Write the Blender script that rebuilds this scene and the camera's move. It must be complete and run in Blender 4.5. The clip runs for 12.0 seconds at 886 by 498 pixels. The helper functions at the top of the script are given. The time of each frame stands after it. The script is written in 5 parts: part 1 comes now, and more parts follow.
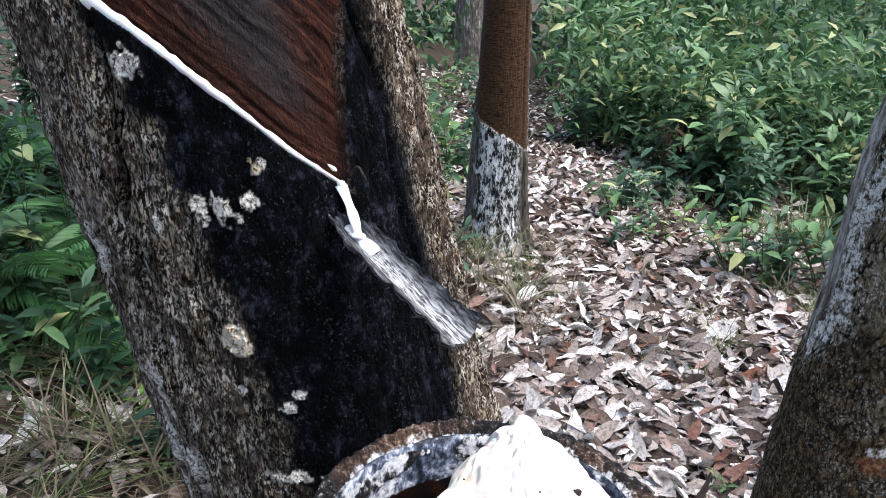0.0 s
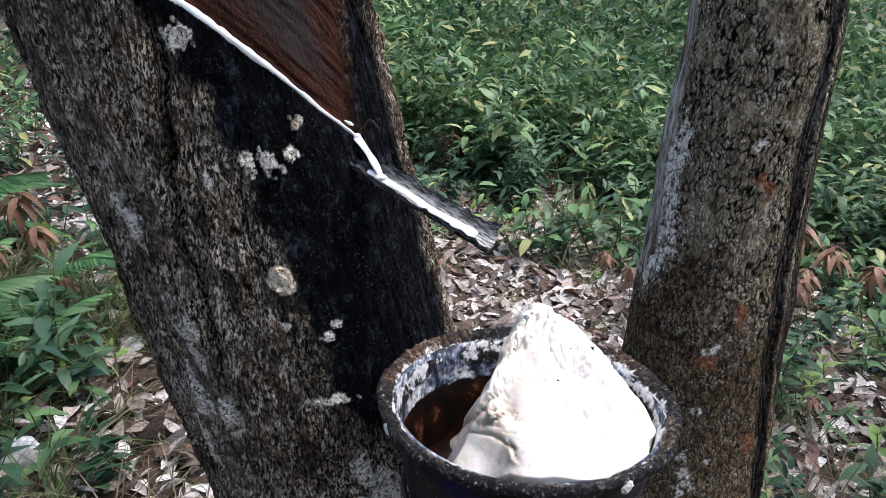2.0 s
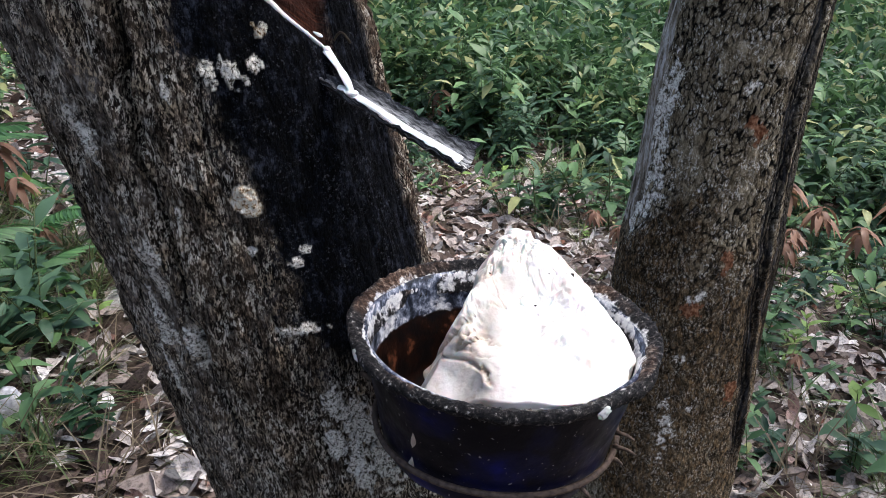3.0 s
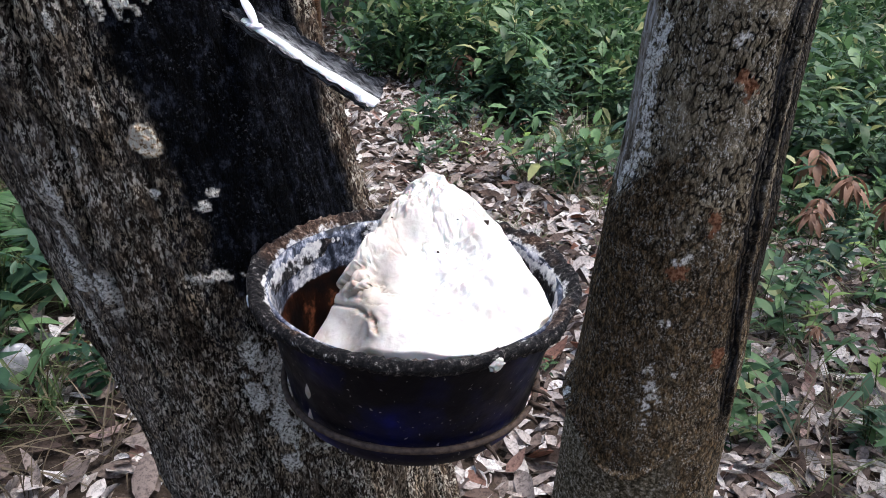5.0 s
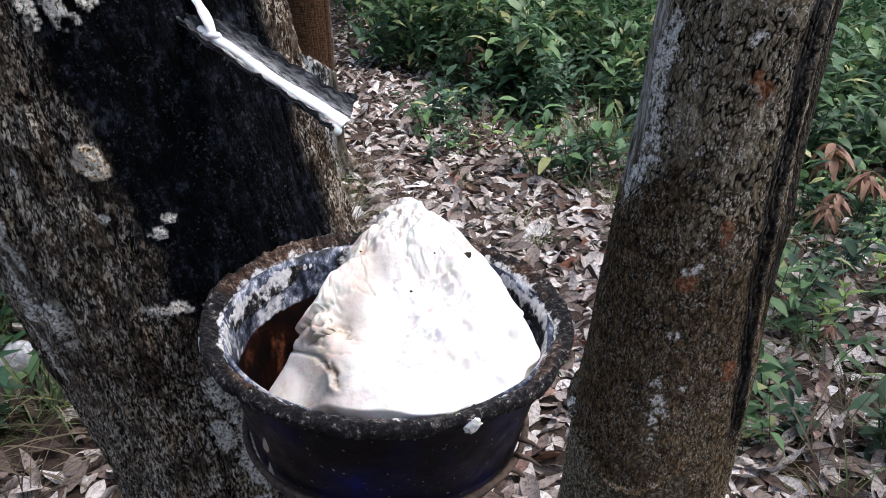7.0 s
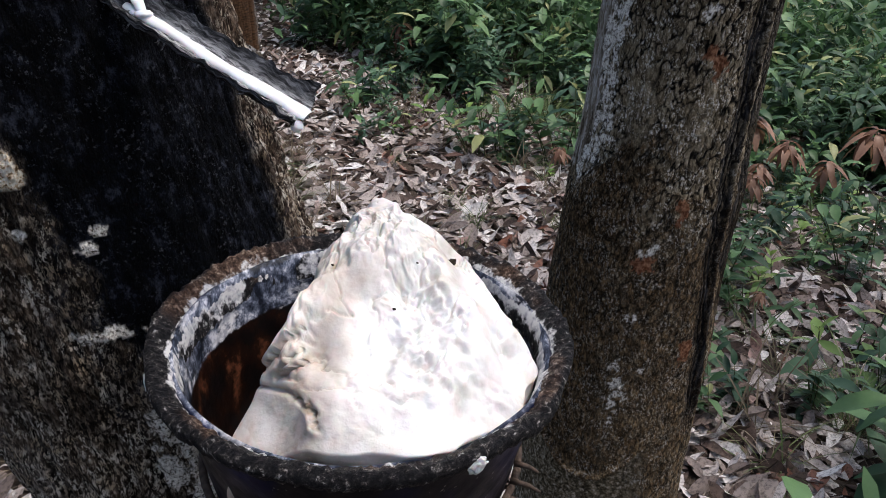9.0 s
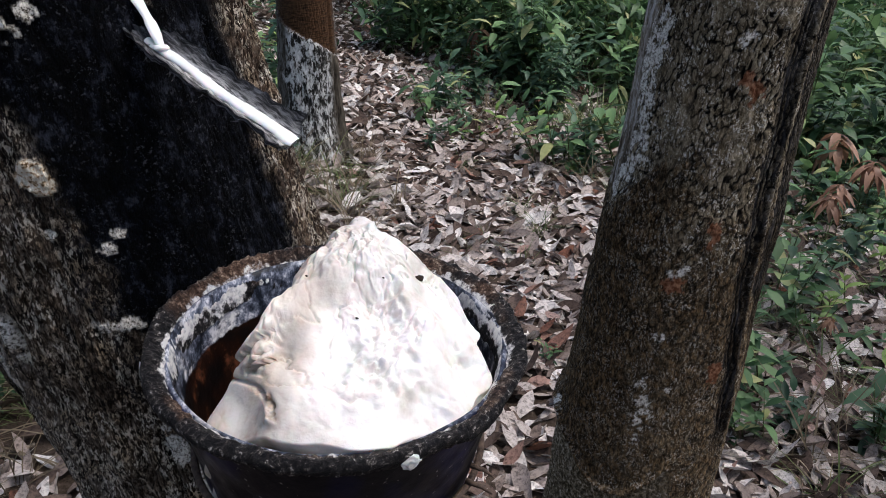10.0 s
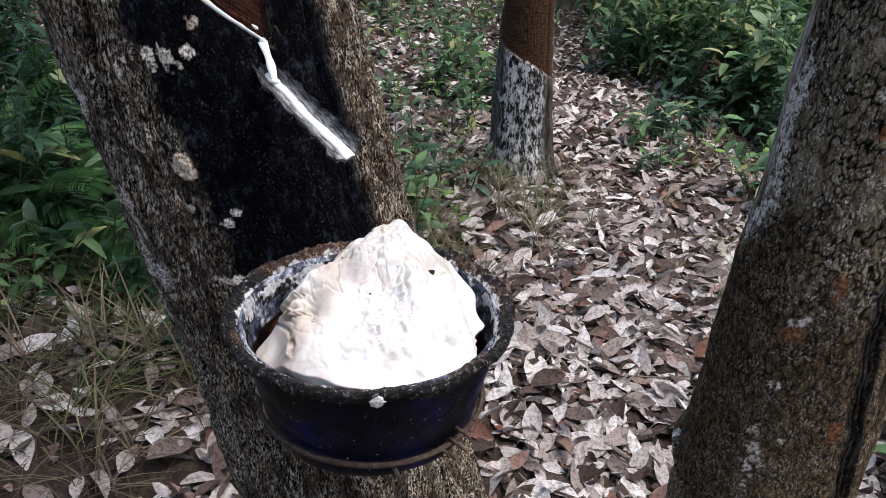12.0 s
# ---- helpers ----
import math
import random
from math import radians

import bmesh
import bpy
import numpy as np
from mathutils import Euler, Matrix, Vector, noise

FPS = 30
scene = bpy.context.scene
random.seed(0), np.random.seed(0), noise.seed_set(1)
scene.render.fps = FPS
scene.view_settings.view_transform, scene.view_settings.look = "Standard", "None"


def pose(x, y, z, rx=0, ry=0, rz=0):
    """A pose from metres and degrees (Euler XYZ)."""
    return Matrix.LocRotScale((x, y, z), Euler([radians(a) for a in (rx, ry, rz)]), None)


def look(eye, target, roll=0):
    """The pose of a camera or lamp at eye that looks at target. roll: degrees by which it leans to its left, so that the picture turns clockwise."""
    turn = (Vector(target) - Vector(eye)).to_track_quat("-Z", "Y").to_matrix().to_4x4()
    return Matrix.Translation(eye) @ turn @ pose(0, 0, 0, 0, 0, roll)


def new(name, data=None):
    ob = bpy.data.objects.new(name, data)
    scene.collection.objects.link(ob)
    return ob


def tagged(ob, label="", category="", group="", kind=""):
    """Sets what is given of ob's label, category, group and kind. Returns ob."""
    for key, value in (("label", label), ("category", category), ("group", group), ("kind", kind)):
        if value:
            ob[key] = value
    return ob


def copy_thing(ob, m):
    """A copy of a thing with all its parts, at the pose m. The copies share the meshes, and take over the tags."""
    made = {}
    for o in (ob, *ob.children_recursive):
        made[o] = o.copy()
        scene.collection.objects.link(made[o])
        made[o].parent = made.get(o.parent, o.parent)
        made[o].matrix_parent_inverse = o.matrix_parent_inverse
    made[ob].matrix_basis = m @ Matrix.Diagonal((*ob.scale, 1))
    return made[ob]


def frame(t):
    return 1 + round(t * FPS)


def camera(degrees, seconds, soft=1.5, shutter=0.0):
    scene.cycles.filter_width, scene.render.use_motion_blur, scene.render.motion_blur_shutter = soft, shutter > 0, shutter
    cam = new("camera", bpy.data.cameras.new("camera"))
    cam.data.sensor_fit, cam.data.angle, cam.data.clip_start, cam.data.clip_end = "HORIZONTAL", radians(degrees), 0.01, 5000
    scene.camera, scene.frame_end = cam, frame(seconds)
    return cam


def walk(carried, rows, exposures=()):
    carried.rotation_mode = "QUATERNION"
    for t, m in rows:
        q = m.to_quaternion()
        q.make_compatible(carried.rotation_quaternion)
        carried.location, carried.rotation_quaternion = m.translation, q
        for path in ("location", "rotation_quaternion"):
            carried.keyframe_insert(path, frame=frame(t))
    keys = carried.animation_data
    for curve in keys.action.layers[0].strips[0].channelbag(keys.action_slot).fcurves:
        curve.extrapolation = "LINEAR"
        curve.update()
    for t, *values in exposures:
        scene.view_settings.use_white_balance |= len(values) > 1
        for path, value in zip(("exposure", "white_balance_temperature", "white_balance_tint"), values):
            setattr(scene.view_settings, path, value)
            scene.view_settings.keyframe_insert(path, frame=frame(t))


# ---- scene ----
cam = camera(62.0, 12.0, soft=0.75)
PATH = [
    (0, (0.4576, 0.1026, 1.3335), (-0.3197, 1.8242, 0.6761), -0.85),
    (0.5, (0.4387, 0.0736, 1.3342), (-0.3097, 1.7963, 0.6471), 0.18),
    (1, (0.4011, 0.0454, 1.3340), (-0.0036, 1.8885, 0.6712), -3.19),
    (1.5, (0.3624, 0.0002, 1.3212), (0.0702, 1.8664, 0.6641), -4.26),
    (2, (0.3529, -0.0266, 1.3134), (0.1304, 1.8590, 0.6851), -2.25),
    (2.5, (0.3520, -0.0202, 1.2955), (0.1808, 1.8559, 0.6239), -1.71),
    (3, (0.3597, -0.0122, 1.2838), (0.1664, 1.8398, 0.5537), -1.50),
    (3.5, (0.3843, 0.0020, 1.2737), (0.1194, 1.8262, 0.4977), -1.70),
    (3.7, (0.3944, 0.0016, 1.2684), (0.1228, 1.8202, 0.4818), -1.94),
    (5.3, (0.4289, 0.0220, 1.2606), (0.1610, 1.8290, 0.4465), -1.72),
    (5.5, (0.4313, 0.0311, 1.2613), (0.1475, 1.8328, 0.4409), -2.08),
    (6, (0.4356, 0.0445, 1.2654), (0.1389, 1.8411, 0.4383), -1.83),
    (6.5, (0.4377, 0.0518, 1.2694), (0.1248, 1.8483, 0.4480), -1.75),
    (7, (0.4366, 0.0624, 1.2636), (0.1384, 1.8580, 0.4348), -1.94),
    (7.5, (0.4038, 0.0931, 1.2479), (0.2555, 1.8905, 0.3833), -2.15),
    (7.7, (0.3959, 0.1028, 1.2437), (0.3168, 1.8991, 0.3679), -1.96),
    (9.3, (0.4196, 0.1054, 1.2617), (0.2704, 1.8925, 0.3763), -1.32),
    (9.5, (0.4314, 0.0966, 1.2649), (0.2310, 1.8813, 0.3847), -1.65),
    (10, (0.4596, 0.0836, 1.2770), (0.1532, 1.8576, 0.4056), -1.30),
    (10.5, (0.4929, 0.0702, 1.2848), (0.0269, 1.8095, 0.4142), -1.74),
    (11, (0.5333, 0.0509, 1.2926), (-0.1005, 1.7440, 0.4372), -1.62),
    (11.5, (0.5684, 0.0404, 1.2988), (-0.1891, 1.6896, 0.4584), -1.85),
    (12, (0.5935, 0.0330, 1.3060), (-0.2572, 1.6513, 0.4952), -1.65),
]

# ---- light ----
EXPOSURE = [(0.0, 1.7, 6000, 10), (2.5, 1.46, 6200, 12), (5.5, 1.26, 6120, 13), (7.5, 1.15, 6200, 13), (9.5, 0.8, 6300, 13), (12.0, 0.99, 6250, 13)]
walk(cam, [(t, look(eye, target, roll)) for t, eye, target, roll in PATH], EXPOSURE)
SUN_ELEVATION, SUN_AZIMUTH = 66.0, 80.0
world = bpy.data.worlds.new("overcast_sky")
scene.world = world
world.use_nodes = True
wt = world.node_tree
sky = wt.nodes.new("ShaderNodeTexSky")
sky.sky_type, sky.sun_disc = "NISHITA", False
sky.sun_elevation, sky.sun_rotation = radians(SUN_ELEVATION), radians(SUN_AZIMUTH)
sky.air_density, sky.dust_density, sky.ozone_density = 1.0, 4.0, 1.0
wt.links.new(sky.outputs[0], wt.nodes["Background"].inputs[0])
wt.nodes["Background"].inputs[1].default_value = 0.15
sun_data = bpy.data.lights.new("sun", "SUN")
sun_data.energy, sun_data.angle, sun_data.color = 1.5, radians(20), (1.0, 0.97, 0.92)
sun = new("sun", sun_data)
sun_way = Vector((math.sin(radians(SUN_AZIMUTH)), math.cos(radians(SUN_AZIMUTH)), math.tan(radians(SUN_ELEVATION))))
sun.matrix_world = look(sun_way * 20, (0, 0, 0))


# ---- noise on arrays ----
def hash01(ix, iy, iz, seed):
    h = (ix.astype(np.int64) * 374761393 + iy.astype(np.int64) * 668265263 + iz.astype(np.int64) * 2147483647 + seed * 974634777) & 0xFFFFFFFF
    h = ((h ^ (h >> 13)) * 1274126177) & 0xFFFFFFFF
    h = ((h ^ (h >> 16)) * 1103515245) & 0xFFFFFFFF
    return ((h ^ (h >> 15)) & 0xFFFFFF) / float(0xFFFFFF)


def vnoise(x, y, z=0.0, seed=0):
    x, y, z = np.broadcast_arrays(np.asarray(x, float), np.asarray(y, float), np.asarray(z, float))
    ix, iy, iz = np.floor(x), np.floor(y), np.floor(z)
    fx, fy, fz = x - ix, y - iy, z - iz
    fx, fy, fz = (f * f * (3 - 2 * f) for f in (fx, fy, fz))
    total = 0.0
    for a in (0, 1):
        for b in (0, 1):
            for c in (0, 1):
                weight = (fx if a else 1 - fx) * (fy if b else 1 - fy) * (fz if c else 1 - fz)
                total = total + weight * hash01(ix + a, iy + b, iz + c, seed)
    return total * 2 - 1


def fbm(x, y, z=0.0, octaves=4, seed=0):
    total, amp = 0.0, 1.0
    for k in range(octaves):
        total = total + amp * vnoise(np.asarray(x) * 2 ** k, np.asarray(y) * 2 ** k, np.asarray(z) * 2 ** k, seed + k)
        amp *= 0.5
    return total


def plates(x, y, seed=0):
    """Distance to the edge of irregular cells, and a random value a cell."""
    ix, iy = np.floor(x), np.floor(y)
    f1, f2, own = np.full(x.shape, 9.0), np.full(x.shape, 9.0), np.zeros(x.shape)
    for a in (-1, 0, 1):
        for b in (-1, 0, 1):
            zero = np.zeros_like(ix)
            px = ix + a + hash01(ix + a, iy + b, zero, seed)
            py = iy + b + hash01(ix + a, iy + b, zero + 7, seed)
            d = np.hypot(px - x, py - y)
            value = hash01(ix + a, iy + b, zero + 13, seed)
            closer = d < f1
            f2 = np.where(closer, f1, np.minimum(f2, d))
            own = np.where(closer, value, own)
            f1 = np.where(closer, d, f1)
    return f2 - f1, own


def smooth(a, b, x):
    f = np.clip((np.asarray(x, float) - a) / (b - a), 0, 1)
    return f * f * (3 - 2 * f)


# ---- materials ----
class Graph:
    def __init__(self, name):
        self.material = bpy.data.materials.new(name)
        self.material.use_nodes = True
        self.tree = self.material.node_tree
        self.tree.nodes.clear()
        self.position = self.node("ShaderNodeTexCoord").outputs["Object"]

    def node(self, kind, **inputs):
        made = self.tree.nodes.new(kind)
        for key, value in inputs.items():
            self.put(made.inputs[key.replace("_", " ")], value)
        return made

    def put(self, socket, value):
        if isinstance(value, bpy.types.NodeSocket):
            self.tree.links.new(value, socket)
        else:
            socket.default_value = (*value, 1) if isinstance(value, tuple) and len(value) == 3 and socket.type == "RGBA" else value

    def stretch(self, x, y, z, source=None):
        made = self.node("ShaderNodeMapping", Vector=source or self.position)
        made.inputs["Scale"].default_value = (x, y, z)
        return made.outputs[0]

    def noise(self, scale, detail=4.0, vector=None, rough=0.55):
        return self.node("ShaderNodeTexNoise", Vector=vector or self.position, Scale=scale, Detail=detail, Roughness=rough).outputs["Fac"]

    def cells(self, scale, vector=None, feature="DISTANCE_TO_EDGE"):
        made = self.node("ShaderNodeTexVoronoi", Vector=vector or self.position, Scale=scale)
        made.feature = feature
        return made.outputs["Distance"]

    def ramp(self, value, *stops):
        made = self.node("ShaderNodeValToRGB", Fac=value)
        line = made.color_ramp.elements
        while len(line) < len(stops):
            line.new(0.5)
        for element, (at, colour) in zip(line, stops):
            element.position = at
            element.color = (colour, colour, colour, 1) if isinstance(colour, (int, float)) else (*colour, 1)
        return made.outputs[0]

    def mix(self, factor, a, b, blend="MIX"):
        made = self.tree.nodes.new("ShaderNodeMix")
        made.data_type, made.blend_type = "RGBA", blend
        self.put(made.inputs[0], factor), self.put(made.inputs[6], a), self.put(made.inputs[7], b)
        return made.outputs[2]

    def maths(self, operation, a, b=0.0):
        made = self.tree.nodes.new("ShaderNodeMath")
        made.operation = operation
        self.put(made.inputs[0], a), self.put(made.inputs[1], b)
        return made.outputs[0]

    def attribute(self, name, output="Fac"):
        made = self.tree.nodes.new("ShaderNodeAttribute")
        made.attribute_name = name
        return made.outputs[output]

    def island(self):
        return self.tree.nodes.new("ShaderNodeNewGeometry").outputs["Random Per Island"]

    def chance(self):
        return self.tree.nodes.new("ShaderNodeObjectInfo").outputs["Random"]

    def bump(self, height, strength=0.5, distance=0.002, normal=None):
        made = self.node("ShaderNodeBump", Height=height, Strength=strength, Distance=distance)
        if normal:
            self.put(made.inputs["Normal"], normal)
        return made.outputs[0]

    def done(self, colour, rough=0.8, normal=None, lucent=0.0, metal=0.0, soft=0.0, gloss=0.5):
        out = self.node("ShaderNodeOutputMaterial")
        body = self.node("ShaderNodeBsdfPrincipled", Base_Color=colour, Roughness=rough, Metallic=metal)
        body.inputs["Specular IOR Level"].default_value = gloss
        if soft:
            body.inputs["Subsurface Weight"].default_value = soft
            body.inputs["Subsurface Scale"].default_value = 0.004
        if normal:
            self.put(body.inputs["Normal"], normal)
        result = body.outputs[0]
        if lucent:
            thin = self.node("ShaderNodeBsdfTranslucent", Color=colour)
            both = self.tree.nodes.new("ShaderNodeMixShader")
            both.inputs[0].default_value = lucent
            self.tree.links.new(result, both.inputs[1]), self.tree.links.new(thin.outputs[0], both.inputs[2])
            result = both.outputs[0]
        self.tree.links.new(result, out.inputs[0])
        return self.material


def bark_main():
    g = Graph("tapped_bark")
    along = g.stretch(1, 1, 0.35)
    coarse, fine = g.noise(110, 6, along, 0.65), g.noise(520, 4, along, 0.65)
    flake = g.attribute("flake")
    base = g.ramp(coarse, (0.38, (0.005, 0.0036, 0.003)), (0.51, (0.034, 0.022, 0.013)), (0.62, (0.19, 0.135, 0.088)))
    scale = g.ramp(flake, (0.0, (0.004, 0.003, 0.003)), (0.45, (0.022, 0.016, 0.012)), (0.8, (0.11, 0.085, 0.065)), (1.0, (0.24, 0.2, 0.165)))
    base = g.mix(0.4, base, scale)
    grit = g.ramp(fine, (0.44, (0.003, 0.0025, 0.002)), (0.52, (0.03, 0.021, 0.014)), (0.6, (0.2, 0.16, 0.12)))
    base = g.mix(0.55, base, grit)
    warm = g.ramp(g.noise(14, 3), (0.4, 0.0), (0.7, 1.0))
    base = g.mix(g.maths("MULTIPLY", warm, 0.3), base, (0.05, 0.033, 0.018))
    corky = g.ramp(fine, (0.38, (0.016, 0.01, 0.007)), (0.66, (0.19, 0.125, 0.085)))
    corky = g.mix(0.5, corky, g.ramp(flake, (0.2, (0.012, 0.008, 0.006)), (0.9, (0.24, 0.17, 0.12))))
    base = g.mix(g.attribute("corky"), base, corky)
    ash = g.ramp(g.noise(240, 5, g.stretch(1, 1, 0.6), 0.7), (0.4, (0.02, 0.017, 0.014)), (0.53, (0.17, 0.14, 0.115)), (0.64, (0.46, 0.42, 0.37)))
    base = g.mix(g.maths("MULTIPLY", g.attribute("ashen"), 0.6), base, ash)
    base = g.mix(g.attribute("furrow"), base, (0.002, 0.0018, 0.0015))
    split = g.cells(170, g.stretch(1, 1, 0.4))
    base = g.mix(g.maths("MULTIPLY", g.ramp(split, (0.03, 1.0), (0.1, 0.0)), g.ramp(g.noise(60, 3), (0.4, 0.2), (0.6, 0.9))), base, (0.0025, 0.002, 0.0018))
    fleck = g.ramp(g.noise(520, 6, g.stretch(1, 1, 0.42), 0.8), (0.515, 0.0), (0.54, 1.0))
    patch = g.ramp(g.noise(60, 5, g.stretch(1, 1, 0.5), 0.7), (0.42, 0.12), (0.53, 1.0))
    fleck = g.maths("MULTIPLY", g.maths("MULTIPLY", fleck, patch), 0.95)
    base = g.mix(fleck, base, g.ramp(g.noise(80, 2), (0.38, (0.46, 0.36, 0.24)), (0.62, (0.76, 0.7, 0.58))))
    film = g.ramp(g.noise(110, 6, g.stretch(1, 1, 0.7), 0.75), (0.45, (0.0008, 0.0009, 0.0013)), (0.56, (0.0035, 0.004, 0.006)), (0.68, (0.034, 0.038, 0.05)))
    # highlights of the glossy relief, painted as pale grey specks
    glint = g.maths("MULTIPLY", g.ramp(g.noise(420, 5, None, 0.75), (0.57, 0.0), (0.64, 1.0)), g.ramp(g.noise(50, 3), (0.42, 0.1), (0.6, 1.0)))
    film = g.mix(g.maths("MULTIPLY", glint, 0.8), film, (0.075, 0.08, 0.09))
    base = g.mix(g.attribute("stain"), base, film)
    streak = g.attribute("grain", "Vector")
    wood = g.ramp(g.noise(1.0, 6, streak, 0.72), (0.36, (0.01, 0.005, 0.004)), (0.5, (0.04, 0.016, 0.011)), (0.62, (0.1, 0.036, 0.02)), (0.76, (0.26, 0.12, 0.075)))
    old = g.ramp(g.noise(0.7, 6, streak, 0.72), (0.34, (0.013, 0.011, 0.011)), (0.68, (0.062, 0.05, 0.047)))
    wood = g.mix(g.attribute("aged"), wood, old)
    base = g.mix(g.attribute("panel"), base, wood)
    crust = g.ramp(g.noise(480, 5, None, 0.75), (0.42, (0.07, 0.058, 0.042)), (0.48, (0.6, 0.56, 0.47)), (0.58, (0.88, 0.84, 0.75)))
    base = g.mix(g.attribute("lichen"), base, crust)
    rusty = g.ramp(g.noise(420, 4, None, 0.7), (0.38, (0.1, 0.055, 0.02)), (0.44, (0.68, 0.5, 0.3)), (0.52, (0.9, 0.83, 0.68)))
    base = g.mix(g.attribute("rusty"), base, rusty)
    rough = g.mix(g.attribute("panel"), (0.85, 0.85, 0.85), (0.5, 0.5, 0.5))
    normal = g.bump(g.mix(0.5, coarse, fine), 1.0, 0.006)
    normal = g.bump(g.noise(900, 4, None, 0.7), 0.7, 0.0014, normal)
    return g.done(base, rough, normal, gloss=0.045)


def bark_right():
    g = Graph("cracked_bark")
    along = g.stretch(1, 1, 0.5)
    tone = g.noise(150, 6, along, 0.72)
    base = g.ramp(tone, (0.38, (0.036, 0.027, 0.016)), (0.5, (0.14, 0.108, 0.064)), (0.62, (0.4, 0.33, 0.22)))
    base = g.mix(0.4, base, g.ramp(g.attribute("plate"), (0.0, (0.03, 0.023, 0.013)), (0.5, (0.12, 0.094, 0.055)), (1.0, (0.36, 0.3, 0.2))))
    moss = g.ramp(g.noise(170, 6, along, 0.72), (0.4, (0.01, 0.006, 0.003)), (0.5, (0.044, 0.026, 0.011)), (0.63, (0.19, 0.12, 0.055)))
    base = g.mix(g.maths("MULTIPLY", g.attribute("moss"), 0.95), base, moss)
    speck = g.maths("MULTIPLY", g.ramp(g.noise(330, 6, g.stretch(1, 1, 0.7), 0.8), (0.53, 0.0), (0.56, 1.0)), g.ramp(g.noise(30, 4, None, 0.65), (0.4, 0.3), (0.56, 1.0)))
    speck = g.maths("MULTIPLY", speck, g.ramp(g.attribute("moss"), (0.0, 1.0), (1.0, 0.4)))
    base = g.mix(speck, base, g.ramp(g.noise(60, 2), (0.4, (0.46, 0.38, 0.25)), (0.6, (0.7, 0.66, 0.57))))
    pit = g.ramp(g.noise(300, 5, g.stretch(1, 1, 0.25), 0.75), (0.39, 1.0), (0.43, 0.0))
    base = g.mix(g.maths("MULTIPLY", pit, 0.75), base, (0.008, 0.006, 0.004))
    strip = g.ramp(g.noise(90, 5, g.stretch(1, 1, 0.12), 0.7), (0.38, (0.06, 0.045, 0.03)), (0.5, (0.27, 0.23, 0.18)), (0.63, (0.62, 0.59, 0.54)))
    base = g.mix(g.attribute("crack"), base, (0.004, 0.0035, 0.003))
    base = g.mix(g.maths("MULTIPLY", g.attribute("bare"), 0.9), base, strip)
    low = g.ramp(g.noise(170, 6, None, 0.75), (0.4, (0.016, 0.013, 0.007)), (0.49, (0.1, 0.08, 0.045)), (0.57, (0.32, 0.27, 0.19)), (0.64, (0.62, 0.57, 0.47)))
    base = g.mix(g.maths("MULTIPLY", g.attribute("under"), 0.85), base, low)
    base = g.mix(g.attribute("wet"), base, g.ramp(g.noise(120, 3, g.stretch(1, 1, 0.15)), (0.5, (0.003, 0.003, 0.0035)), (0.72, (0.05, 0.05, 0.052))))
    crust = g.ramp(g.noise(260, 5, None, 0.75), (0.42, (0.1, 0.08, 0.055)), (0.47, (0.62, 0.58, 0.5)), (0.58, (0.88, 0.85, 0.77)))
    base = g.mix(g.attribute("lichen"), base, crust)
    base = g.mix(g.attribute("rusty"), base, g.ramp(g.noise(200, 3), (0.4, (0.12, 0.045, 0.02)), (0.65, (0.31, 0.16, 0.09))))
    normal = g.bump(tone, 0.8, 0.003)
    normal = g.bump(g.noise(500, 4), 0.6, 0.0015, normal)
    return g.done(base, 0.85, normal, gloss=0.06)


def bark_far():
    g = Graph("lichened_bark")
    tone = g.noise(40, 7, g.stretch(1, 1, 0.4), 0.75)
    pale = g.ramp(tone, (0.4, (0.008, 0.008, 0.008)), (0.48, (0.05, 0.046, 0.04)), (0.53, (0.48, 0.48, 0.46)), (0.68, (0.74, 0.74, 0.72)))
    wood = g.ramp(g.noise(1.0, 5, g.stretch(30, 30, 160)), (0.35, (0.022, 0.012, 0.007)), (0.65, (0.085, 0.045, 0.022)))
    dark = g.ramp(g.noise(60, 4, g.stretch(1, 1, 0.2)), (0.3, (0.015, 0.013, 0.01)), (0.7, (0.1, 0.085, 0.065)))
    # dark bark on the flanks: side shade put into the colour
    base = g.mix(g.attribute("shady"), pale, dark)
    base = g.mix(g.attribute("panel"), base, wood)
    return g.done(base, 0.85, g.bump(g.noise(90, 5, g.stretch(1, 1, 0.3)), 0.9, 0.01), gloss=0.08)


def bark_plain():
    g = Graph("plain_bark")
    tone = g.noise(25, 6, g.stretch(1, 1, 0.3), 0.65)
    base = g.ramp(tone, (0.35, (0.03, 0.024, 0.018)), (0.55, (0.12, 0.1, 0.08)), (0.68, (0.4, 0.39, 0.36)))
    return g.done(base, 0.9, g.bump(tone, 0.9, 0.01))


def latex_white():
    g = Graph("fresh_latex")
    return g.done(g.ramp(g.noise(60, 2), (0.3, (0.84, 0.83, 0.8)), (0.7, (0.9, 0.9, 0.88))), 0.22, None, soft=0.2)


def latex_lump():
    g = Graph("clotted_latex")
    pale = g.ramp(g.noise(38, 6, None, 0.62), (0.34, (0.5, 0.46, 0.4)), (0.44, (0.66, 0.63, 0.58)), (0.58, (0.78, 0.76, 0.73)))
    # beige stain, with the shade of the left face painted in
    stain_shade = g.ramp(g.noise(46, 5, g.stretch(1, 0.5, 0.5)), (0.34, (0.2, 0.14, 0.09)), (0.46, (0.45, 0.37, 0.29)), (0.6, (0.66, 0.6, 0.52)))
    base = g.mix(g.attribute("stain_shade"), pale, stain_shade)
    return g.done(base, 0.42, g.bump(g.noise(140, 5), 0.4, 0.002), soft=0.25)


